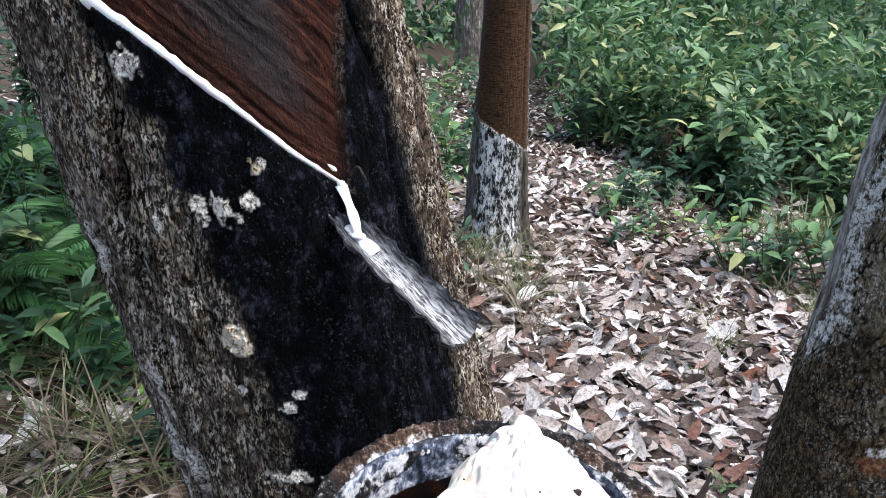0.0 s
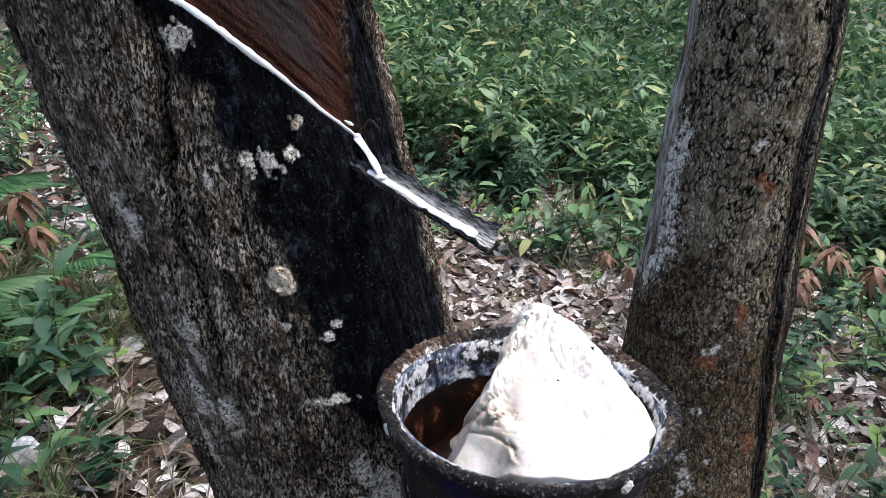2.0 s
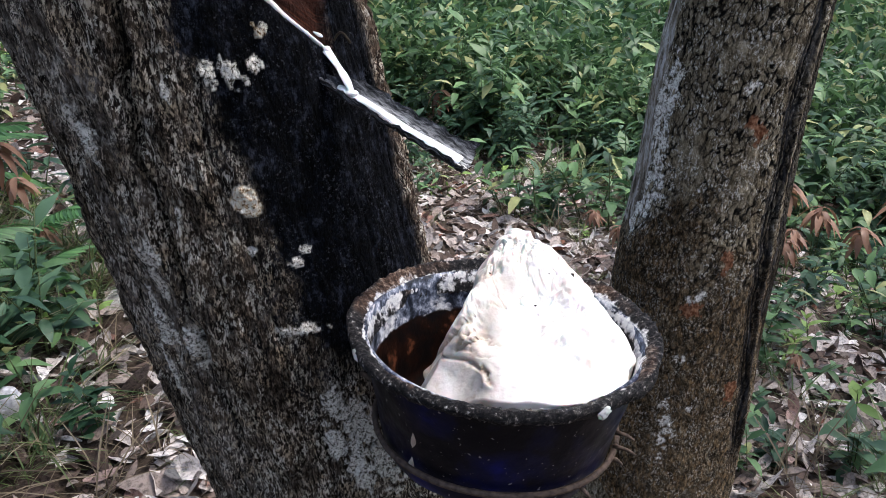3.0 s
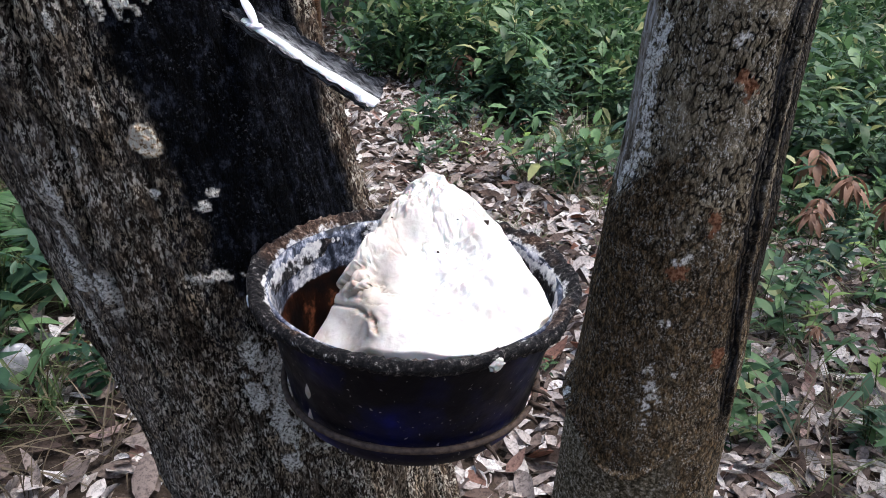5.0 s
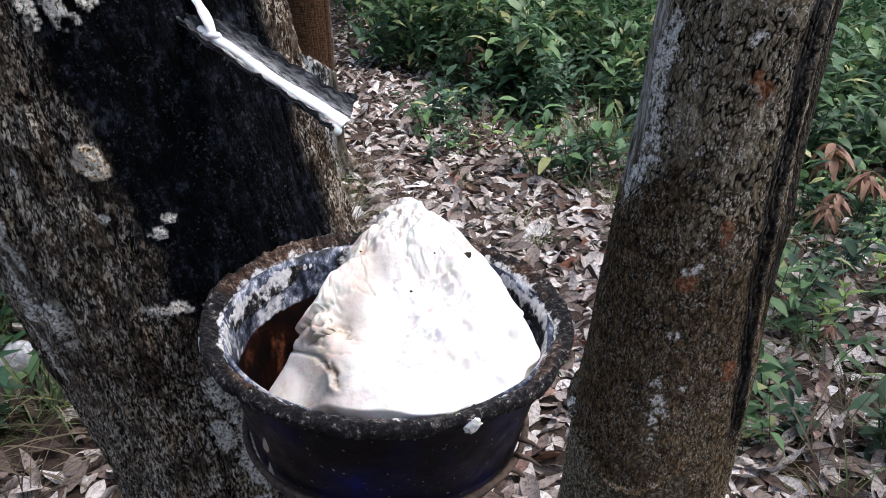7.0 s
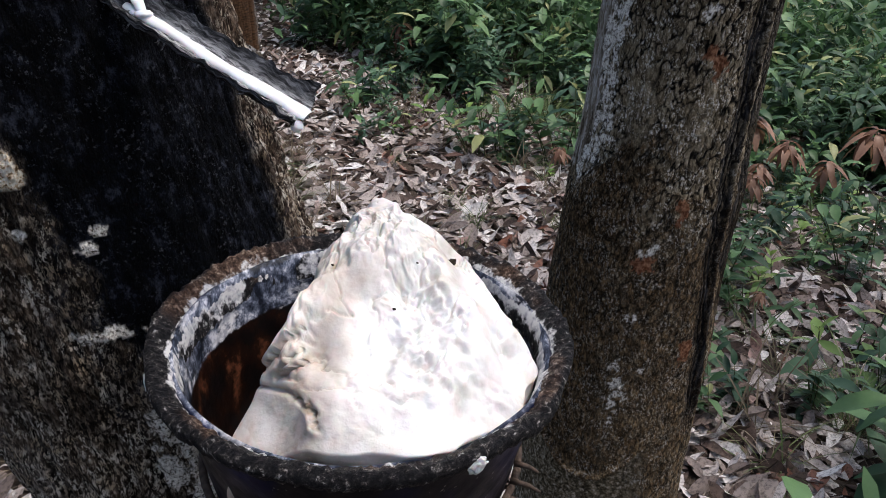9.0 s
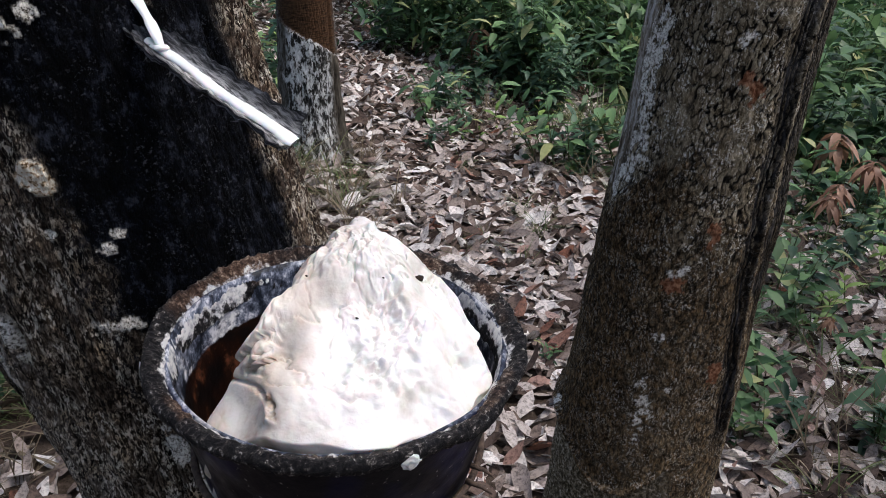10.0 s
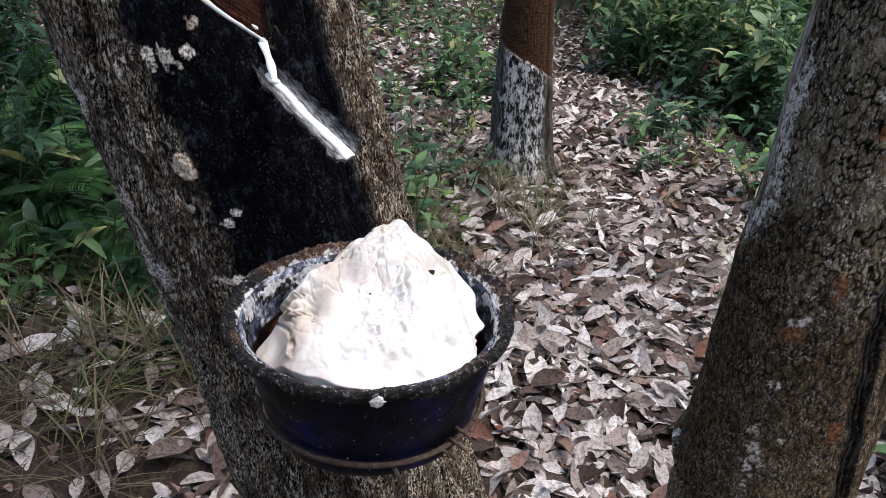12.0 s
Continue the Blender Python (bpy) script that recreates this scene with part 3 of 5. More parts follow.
    spots = ((-73.9, 1.3032, 0.0065, 0.008), (-67.5, 1.2298, 0.0035, 0.0075), (-61.4, 1.2277, 0.0055, 0.0075), (-55.6, 1.2315, 0.004, 0.0035),
             (-104.4, 1.1183, 0.008, 0.008), (-105.5, 1.0969, 0.004, 0.013), (-110.6, 1.2003, 0.004, 0.014), (-61.7, 1.1111, 0.005, 0.003),
             (-50.2, 1.252, 0.0025, 0.003), (-101.4, 1.049, 0.006, 0.013), (-112, 1.06, 0.005, 0.02), (-65.0, 1.0079, 0.006, 0.011), (-67.8, 0.9737, 0.007, 0.014),
             (-66.7, 1.0644, 0.013, 0.0035), (-65.9, 0.9168, 0.006, 0.007), (-58.0, 1.118, 0.0035, 0.0025), (-109.1, 1.19, 0.006, 0.012),
             (-60.0, 0.985, 0.011, 0.026), (-55.0, 0.955, 0.009, 0.03), (-63.0, 0.95, 0.006, 0.02), (-88.0, 1.145, 0.002, 0.006), (-79.0, 1.22, 0.002, 0.006), (-119, 1.02, 0.004, 0.02), (-72, 1.12, 0.0018, 0.004))
    for angle, height, half_s, half_z in spots:
        lichen = np.maximum(lichen, spot(s, z, 0.12 * radians(angle), height, half_s, half_z, ragged))
    rusty = smooth(1.08, 0.9, np.hypot((s - 0.12 * radians(-69.1)) / 0.0076, (z - 1.1534) / 0.0104) + 0.13 * ragged)
    rusty = np.maximum(rusty, 0.6 * spot(s, z, 0.12 * radians(-52), 1.249, 0.0035, 0.004, ragged))
    depth = depth + 0.0014 * (lichen + rusty) * (1 + ragged)
    aged = smooth(0.022, 0.05, over + 0.01 * streaks + 0.02 * smooth(radians(-60), radians(-100), t)) * smooth(radians(-28), radians(-40), t)
    verts = trunk_point(MAIN, t, z, r + depth * np.maximum(seen, 0.5)).reshape(-1, 3)
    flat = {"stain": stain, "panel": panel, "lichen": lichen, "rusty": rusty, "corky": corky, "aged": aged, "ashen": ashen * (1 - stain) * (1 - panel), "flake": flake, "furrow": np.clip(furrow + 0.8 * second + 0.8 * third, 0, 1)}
    values = {k: v.ravel() for k, v in flat.items()}
    values["grain"] = grain.reshape(-1, 3)
    top = len(verts)
    faces = grid_faces(len(heights), len(theta), True)
    tree = new("rubber_tree")
    tagged(tree, "dark rough-barked leaning rubber tree with a fresh tapping cut", "tree")
    groups = np.zeros(z.shape, int)
    groups[panel > 0.5] = 1
    for k, (angle, height, half_s, half_z) in enumerate(spots + ((-69.1, 1.1534, 0.0068, 0.012),)):
        groups[(np.maximum(lichen, rusty) > 0.3) & (np.hypot((s - 0.12 * radians(angle)) / half_s, (z - height) / half_z) < 1.6)] = k + 2
    split_surface(tree, verts, faces, BARK_MAIN, values, groups.ravel(), {0: ("trunk", "lichen-flecked bark with a black stain"), 1: ("tapped_panel", "bare reddish-brown tapped wood")}, ("lichen_patch", "pale crusty lichen patch"))
    crown(tree, (-0.445, 0.308, 4.15), 1.7, 2.6, 1450, 171)


main_tree()


def right_tree():
    theta = np.radians(spaced((-200, 0.6), (0, 6.0), 160))[:-1]
    heights = spaced((-0.5, 0.02), (0.3, 0.002), (1.32, 0.02), 4.4)
    z, t = np.meshgrid(heights, theta, indexing="ij")
    s = 0.115 * t
    dz = np.clip(z - RIGHT[7], -1.2, 0.9)
    r = RIGHT[4] + RIGHT[5] * dz + 0.07 * np.exp(-np.maximum(z + 0.25, 0) / 0.14)
    warp_s, warp_z = 0.006 * fbm(s * 40, z * 40, 0, 3, 61), 0.01 * fbm(s * 30, z * 30, 0, 3, 62)
    warp_s, warp_z = warp_s + 0.0016 * fbm(s * 190, z * 150, 0, 2, 58), warp_z + 0.0024 * fbm(s * 150, z * 190, 0, 2, 59)
    gap, tone = plates((s + warp_s) * 118, (z + warp_z) * 44, 63)
    crack = smooth(0.19, 0.08, gap) * smooth(-0.5, 0.1, fbm(s * 24, z * 24, 0, 3, 69) + 0.25)
    ragged = fbm(s * 120, z * 120, 0, 3, 65)
    upper = np.interp(np.degrees(t), [-200, -162, -147, -130, -110, -95], [0.86, 0.905, 0.942, 0.975, 0.99, 1.0])
    moss = smooth(radians(-92), radians(-125), t + 0.25 * ragged) * smooth(0.0, -0.02, z - upper + 0.012 * ragged)
    moss = np.maximum(moss, 0.85 * smooth(0.95, 0.84, z + 0.05 * ragged))
    low_edge = np.interp(np.degrees(t), [-200, -170, -146, -127, -113, -102, -80], [0.56, 0.539, 0.5145, 0.4805, 0.470, 0.474, 0.52])
    under = smooth(0.0, -0.006, z - low_edge) * smooth(radians(-70), radians(-90), t)
    bare = smooth(radians(-159), radians(-163), t + 0.04 * ragged) * smooth(0.0, 0.02, z - upper - 0.02 + 0.02 * ragged)
    lip = np.exp(-((z - low_edge) / 0.006) ** 2) * smooth(radians(-80), radians(-95), t)
    moss = moss * (1 - under)
    band = np.radians(np.interp(z, [0.55, 0.70, 0.85, 1.0, 1.2], [-42, -52, -57, -57, -58]))
    side = t - band + 0.03 * vnoise(z * 40, 0, 0, 6) + 0.05 * vnoise(z * 9, 2, 0, 6)
    wet = np.exp(-(side * 0.115 / 0.013) ** 4)
    wet = np.maximum(wet, smooth(radians(11), radians(17), side + 0.05 * vnoise(z * 30, 5, 0, 6)) * smooth(0.62, 0.8, z)) * smooth(0.5, 0.58, z)
    band_area = np.clip(wet, 0, 1)
    wet = wet * (0.68 + 0.32 * smooth(-0.3, 0.2, np.sin(side * 0.115 / 0.0011 + 1.2 * vnoise(z * 26, 3, 0, 8)) + 0.6 * vnoise(z * 60, s * 300, 0, 7)))
    lichen, rusty = np.zeros_like(z), np.zeros_like(z)
    for angle, height, half_s, half_z in ((-153, 1.03, 0.014, 0.035), (-152, 0.985, 0.019, 0.032), (-157, 0.945, 0.019, 0.02), (-163, 0.925, 0.012, 0.02), (-160, 1.08, 0.012, 0.05), (-92, 1.12, 0.008, 0.01), (-100.7, 0.8367, 0.009, 0.012),
                                          (-102.6, 0.6136, 0.011, 0.03), (-106.2, 0.655, 0.006, 0.015), (-101.4, 0.7393, 0.007, 0.008), (-152, 1.11, 0.011, 0.045), (-172, 0.53, 0.012, 0.02), (-90, 0.66, 0.004, 0.008)):
        lichen = np.maximum(lichen, spot(s, z, 0.115 * radians(angle), height, half_s, half_z, ragged))
    for angle, height, half_s, half_z in ((-101, 0.8155, 0.012, 0.01), (-85, 0.8914, 0.007, 0.016), (-82, 1.065, 0.01, 0.012), (-62.2, 0.676, 0.007, 0.018), (-88, 1.08, 0.008, 0.008)):
        rusty = np.maximum(rusty, spot(s, z, 0.115 * radians(angle), height, half_s, half_z, ragged))
    lichen = lichen * smooth(-0.35, 0.15, fbm(s * 160, z * 110, 0, 3, 66) + 0.25)
    depth = 0.006 * fbm(s * 7, z * 4, 0, 3, 67) + 0.0006 * ragged + (0.0017 * smooth(0.03, 0.1, gap) * (0.6 + 0.6 * tone) + 0.0005 * fbm(s * 260, z * 160, 0, 3, 68)) * (1 - 0.3 * moss)
    depth = depth + 0.0045 * moss * smooth(0.8, 0.9, z) - 0.003 * wet + 0.008 * lip - 0.011 * under + 0.006 * np.exp(-((t - band - radians(5)) * 0.115 / 0.005) ** 2) * smooth(0.5, 0.6, z)
    slash = np.exp(-(((z * 46 + s * 30 + 0.5 * fbm(s * 20, z * 20, 0, 2, 57)) % 1.0 - 0.5) / 0.05) ** 2) * smooth(0.1, 0.6, fbm(s * 30, z * 16, 0, 3, 56))
    healed = smooth(0.78, 0.64, z + 0.03 * ragged) * smooth(radians(-60), radians(-80), t)
    # the last term is a dark line just below the lip
    crack = crack * (1 - 0.25 * moss) * (1 - 0.75 * healed) + 0.35 * slash * healed + 0.9 * np.exp(-((z - low_edge + 0.008) / 0.004) ** 2) * smooth(radians(-80), radians(-95), t)
    verts = trunk_point(RIGHT, t, z, r + depth).reshape(-1, 3)
    values = {k: np.clip(v, 0, 1).ravel() for k, v in {"crack": crack, "plate": tone, "bare": bare, "under": under, "moss": moss, "wet": wet, "lichen": lichen, "rusty": rusty}.items()}
    faces = grid_faces(len(heights), len(theta), True)
    tree = new("rubber_tree")
    tagged(tree, "leaning rubber tree with brown cracked bark and a dark wet streak", "tree")
    groups = np.zeros(z.shape, int)
    groups[band_area > 0.6] = 1
    groups[(lichen > 0.4) & (t < radians(-140))] = 2
    groups[(lichen > 0.4) & (t > radians(-140))] = 3
    groups[rusty > 0.4] = 4
    split_surface(tree, verts, faces, BARK_RIGHT, values, groups.ravel(), {0: ("trunk", "brown cracked bark"), 1: ("wet_streak", "black wet streak down the bark"), 4: ("bare_patch", "orange-brown bare bark patch")}, ("lichen_patch", "pale crusty lichen patch"))
    crown(tree, (0.97, 1.06, 4.35), 1.6, 2.4, 900, 172)


right_tree()


def third_tree():
    theta = np.radians(np.arange(-180, 180, 2.0))
    heights = spaced((-0.3, 0.008), (1.1, 0.1), 4.5)
    z, t = np.meshgrid(heights, theta, indexing="ij")
    s = 0.17 * t
    base = ground_z(THIRD[0], THIRD[1])
    r = THIRD[4] + THIRD[5] * np.clip(z - 0.3, -0.6, 1.2) + 0.05 * np.exp(-np.maximum(z - base, 0) / 0.1)
    line = np.interp(np.degrees(t), [-180, -115, -69, -15, 40, 180], [0.75, 0.626, 0.571, 0.478, 0.4, 0.2])
    panel = smooth(0.0, 0.008, z - line + 0.006 * vnoise(t * 9, 0, 0, 72)) * smooth(radians(35), radians(25), t) * smooth(radians(-175), radians(-160), t)
    # painted shade on the right and left flanks of the trunk
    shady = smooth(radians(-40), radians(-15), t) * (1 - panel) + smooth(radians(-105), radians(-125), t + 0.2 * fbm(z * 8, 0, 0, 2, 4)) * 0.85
    depth = 0.008 * fbm(s * 20, z * 8, 0, 4, 71) * (1 - panel) - 0.014 * panel - 0.014 * np.exp(-((t + radians(12)) * 0.17 / 0.012) ** 2)
    verts = trunk_point(THIRD, t, z, r + depth).reshape(-1, 3)
    faces = grid_faces(len(heights), len(theta), True)
    tree = new("rubber_tree")
    tagged(tree, "rubber tree with white lichened base and brown tapped wood", "tree")
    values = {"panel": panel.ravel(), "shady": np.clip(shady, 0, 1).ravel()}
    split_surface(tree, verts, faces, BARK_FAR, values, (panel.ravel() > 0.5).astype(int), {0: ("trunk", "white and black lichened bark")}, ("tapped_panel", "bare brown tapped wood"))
    crown(tree, (-0.805, 4.16, 4.45), 1.7, 2.4, 900, 173)


third_tree()


def plain_tree(x, y, radius, lean_x, lean_y, seed):
    theta = np.radians(np.arange(-180, 180, 10.0))
    base = float(ground_z(x, y))
    heights = base - 0.2 + np.r_[0, 0.1, 0.2, 0.3, 0.45, np.arange(0.6, 5.5, 0.15)]
    z, t = np.meshgrid(heights, theta, indexing="ij")
    r = radius * (1 - 0.06 * (z - base)) + 0.05 * np.exp(-np.maximum(z - base, 0) / 0.1) + 0.01 * fbm(t * 3, z * 3, 0, 3, seed)
    verts = np.stack([x + lean_x * (z - base) + r * np.cos(t), y + lean_y * (z - base) + r * np.sin(t), z], -1).reshape(-1, 3)
    faces = [tuple(f) for f in grid_faces(len(heights), len(theta), True)]
    tree = new("rubber_tree")
    tagged(tree, "distant grey rubber tree with a pale lichened trunk", "tree", "far rubber trees")
    part("trunk", solid("trunk", verts, faces, BARK_PLAIN), tree)
    crown(tree, (x + lean_x * 5, y + 0.05, base + 5.1), 1.6, 2.6, 1200, seed)


# the last, at (4.3, 3.3), is added out of view to shade the right-hand litter
for k, (x, y, radius, lean) in enumerate(((-4.23, 11.69, 0.27, 0.02), (-2.75, 17.3, 0.15, 0.02), (-5.6, 11.0, 0.16, -0.03), (3.2, 12.5, 0.16, 0.04), (-0.8, 15.0, 0.17, 0.0), (-8.0, 7.5, 0.16, 0.02), (6.5, 10.0, 0.16, 0.02), (4.3, 3.3, 0.13, 0.03))):
    plain_tree(x, y, radius, lean, 0.01, 80 + k)


# ---- latex on the cut ----
SPOUT_FROM, SPOUT_TO = Vector((0.2535, 0.429, 1.2125)), Vector((0.331, 0.4055, 1.1705))
SPOUT_WAY = (SPOUT_TO - SPOUT_FROM).normalized()
SPOUT_LONG = (SPOUT_TO - SPOUT_FROM).length
SPOUT_SIDE = Vector((0.006, 0.021, 0.0075))
SPOUT_SIDE = (SPOUT_SIDE - SPOUT_WAY * SPOUT_SIDE.dot(SPOUT_WAY)).normalized()
SPOUT_UP = SPOUT_SIDE.cross(SPOUT_WAY)
if SPOUT_UP.z < 0:
    SPOUT_UP = -SPOUT_UP
SPOUT_FRAME = Matrix((SPOUT_WAY, SPOUT_SIDE, SPOUT_UP)).transposed().to_4x4()


def ribbon(points, outs, ups, wides, thick):
    """A rounded strip along points, standing out along outs, its width along ups."""
    verts, columns = [], 9
    for p, o, u, w in zip(points, outs, ups, wides):
        for k in range(columns):
            a = math.pi * k / (columns - 1)
            verts.append(np.asarray(p) + np.asarray(u) * (-math.cos(a)) * w * 0.5 + np.asarray(o) * (math.sin(a) * thick - 0.0006))
    return verts, grid_faces(len(points), columns)


def cut_latex():
    angles = np.radians(np.linspace(-168, -31.5, 150))
    points, outs, ups, wides = [], [], [], []
    for i, a in enumerate(angles):
        a_ = np.array(a)
        z = float(cut_height(a_)) + 0.0008
        r = float(main_radius(a_, np.array(z))) - 0.0012 + 0.0006 * float(vnoise(a * 60, 0, 0, 9))
        p = trunk_point(MAIN, a_, np.array(z), np.array(r))
        out = np.array([math.cos(a), math.sin(a), 0.25])
        points.append(p), outs.append(out / np.linalg.norm(out))
        ups.append(np.array([-math.sin(a) * 0.35, math.cos(a) * 0.35, 0.93]))
        wide = np.interp(math.degrees(a), [-168, -90, -70, -52, -40, -31], [0.006, 0.0068, 0.0068, 0.0046, 0.0034, 0.003])
        wides.append(wide * (1 + 0.3 * float(vnoise(a * 45, 2, 0, 9))))
    thing = new("latex_stream")
    tagged(thing, "fresh white latex running along the tapping cut", "latex")
    verts, faces = ribbon(points, outs, ups, wides, 0.0022)
    part("cut_run", solid("cut_run", verts, faces, LATEX), thing)
    points, outs, ups, wides = [], [], [], []
    first = trunk_point(MAIN, np.array(radians(-32)), np.array(1.2345), main_radius(np.array(radians(-32)), np.array(1.2345)) + 0.001)
    last = np.array(SPOUT_FROM + SPOUT_WAY * 0.008 + SPOUT_UP * 0.0015 + SPOUT_SIDE * 0.0012)
    out = np.array([math.cos(radians(-30)), math.sin(radians(-30)), 0.15])
    for f in np.linspace(0, 1, 26):
        points.append(first * (1 - f) + last * f + out * 0.004 * math.sin(math.pi * f) + np.array([0, 0, -0.003 * math.sin(math.pi * f)]))
        outs.append(out), ups.append(np.array([-out[1], out[0], 0.1]))
        wides.append(0.0052 + 0.0011 * float(vnoise(f * 9, 0, 0, 10)) + 0.002 * (1 - f) ** 4)
    verts, faces = ribbon(points, outs, ups, wides, 0.002)
    part("down_run", solid("down_run", verts, faces, LATEX), thing)
    for at, size in ((first, (0.0026, 0.0022, 0.0026)), (last, (0.0042, 0.0034, 0.002))):
        bm = bmesh.new()
        bmesh.ops.create_icosphere(bm, subdivisions=3, radius=1)
        for v in bm.verts:
            v.co = Vector(at) + Vector((v.co.x * size[0], v.co.y * size[1], v.co.z * size[2])) * (1 + 0.15 * noise.noise(v.co * 3))
        data = bpy.data.meshes.new("bead")
        bm.to_mesh(data), bm.free()
        data.polygons.foreach_set("use_smooth", [True] * len(data.polygons))
        data.materials.append(LATEX)
        part("bead", data, thing)


cut_latex()


# ---- spout ----
def spout():
    rows, columns = 64, 17
    verts, dried, fibre = [], [], []
    for face in (0, 1):
        for i in range(rows):
            f = i / (rows - 1)
            along = -0.03 + f * (SPOUT_LONG + 0.03)
            half = (0.0098 + 0.003 * float(smooth(0.86, 1.0, f))) * (0.25 + 0.75 * float(smooth(0.12, 0.34, f)))
            for j in range(columns):
                u = 2 * j / (columns - 1) - 1
                rough = 0.0009 * float(vnoise(f * 40, u * 9, face, 12)) + 0.0008 * float(vnoise(f * 120, u * 25, face, 13))
                ragged = 1 + 0.13 * float(vnoise(f * 30, 0, u > 0, 14)) * (abs(u) > 0.85)
                lift = 0.0075 * abs(u) ** 1.7 * (half / 0.0096) + rough - ((0.0034 if u < 0 else 0.0024) if face else 0) * (1 - 0.25 * abs(u))
                p = SPOUT_FROM + SPOUT_WAY * (along + 0.002 * float(vnoise(u * 5, 0, 0, 15)) * (f > 0.97)) + SPOUT_SIDE * (u * half * ragged) + SPOUT_UP * lift
                verts.append(p)
                fibre.append((along * 90, u * half * 750, face * 5.0))
                dried.append(0.0 if face else float(smooth(0.75, 0.25, abs(u - 0.05))) * float(smooth(0.3, 0.45, f)))
    n = rows * columns
    upper = grid_faces(rows, columns)
    faces = [tuple(f) for f in upper] + [tuple(f[::-1] + n) for f in upper]
    for i in range(rows - 1):
        for j in (0, columns - 1):
            a, b = i * columns + j, (i + 1) * columns + j
            faces.append((a, b, b + n, a + n) if j else (b, a, a + n, b + n))
    for i in (0, rows - 1):
        for j in range(columns - 1):
            a, b = i * columns + j, i * columns + j + 1
            faces.append((a, b, b + n, a + n) if i == 0 else (b, a, a + n, b + n))
    thing = new("latex_spout")
    tagged(thing, "weathered grey spout with dried latex stuck in the bark", "spout")
    part("trough", solid("trough", verts, faces, SPOUT, {"dried": dried, "fibre": fibre}), thing)
    # short frayed fibres on the edges
    rng = random.Random(4)
    for k in range(9):
        f, u = rng.uniform(0.1, 0.9), rng.choice((-1, 1, -1))
        p = SPOUT_FROM + SPOUT_WAY * (f * SPOUT_LONG) + SPOUT_SIDE * (u * 0.0098) + SPOUT_UP * 0.005
        way = SPOUT_SIDE * u * rng.uniform(0.3, 1) + SPOUT_WAY * rng.uniform(-0.6, 0.6) - SPOUT_UP * rng.uniform(0.0, 0.6)
        verts, faces = tube([p, p + way * 0.002, p + way * 0.004 + Vector((0, 0, 0.0006))], [0.0005, 0.0004, 0.0002], 5)
        part("fibre", solid("fibre", verts, faces, SPOUT, {"dried": [0.0] * len(verts), "fibre": [tuple(q * 700 for q in w) for w in verts]}), thing)


spout()

# loose curl of shaved bark at the end of the cut
curl = new("bark_shaving")
tagged(curl, "small dark curl of shaved bark at the cut end", "bark")
tip = trunk_point(MAIN, np.array(radians(-29)), np.array(1.2375), np.array(0.124))
verts, faces = tube([Vector(tip) + Vector((0.001 + 0.011 * f, -0.004 * f, 0.002 + 0.005 * math.sin(f * 3.4))) for f in np.linspace(0, 1, 9)], [0.0008] * 9, 6)
part("shaving", solid("shaving", verts, faces, DIRT), curl)
verts, faces = tube([Vector(tip) + Vector((-0.004 - 0.006 * f, -0.007 + 0.001 * f, 0.005 + 0.003 * f)) for f in np.linspace(0, 1, 9)], [0.0004, 0.0009, 0.0012, 0.0013, 0.0012, 0.001, 0.0009, 0.0006, 0.0003], 6)
part("shaving", solid("shaving", verts, faces, LATEX), curl)


# ---- cup with latex ----
CUP_AT = Vector((0.354, 0.386, 1.080))
CUP_UP = Vector((0.0824, -0.0252, 1)).normalized()
CUP_FRAME = Matrix.Translation(CUP_AT) @ Vector((0, 0, 1)).rotation_difference(CUP_UP).to_matrix().to_4x4()


def turned(profile, sides, wobble, seed):
    """Profile points (radius, height) turned round the axis, a little uneven."""
    r, z = (np.array(c)[:, None] for c in zip(*profile))
    a = np.linspace(0, 2 * math.pi, sides, endpoint=False)[None, :]
    out = r + wobble * fbm(np.cos(a) * 3 + 5, np.sin(a) * 3, z * 60, 3, seed)
    up = z + 0.7 * wobble * fbm(np.cos(a) * 4, np.sin(a) * 4 + 9, z * 20, 3, seed + 1)
    return np.stack([out * np.cos(a), out * np.sin(a), up], -1).reshape(-1, 3)


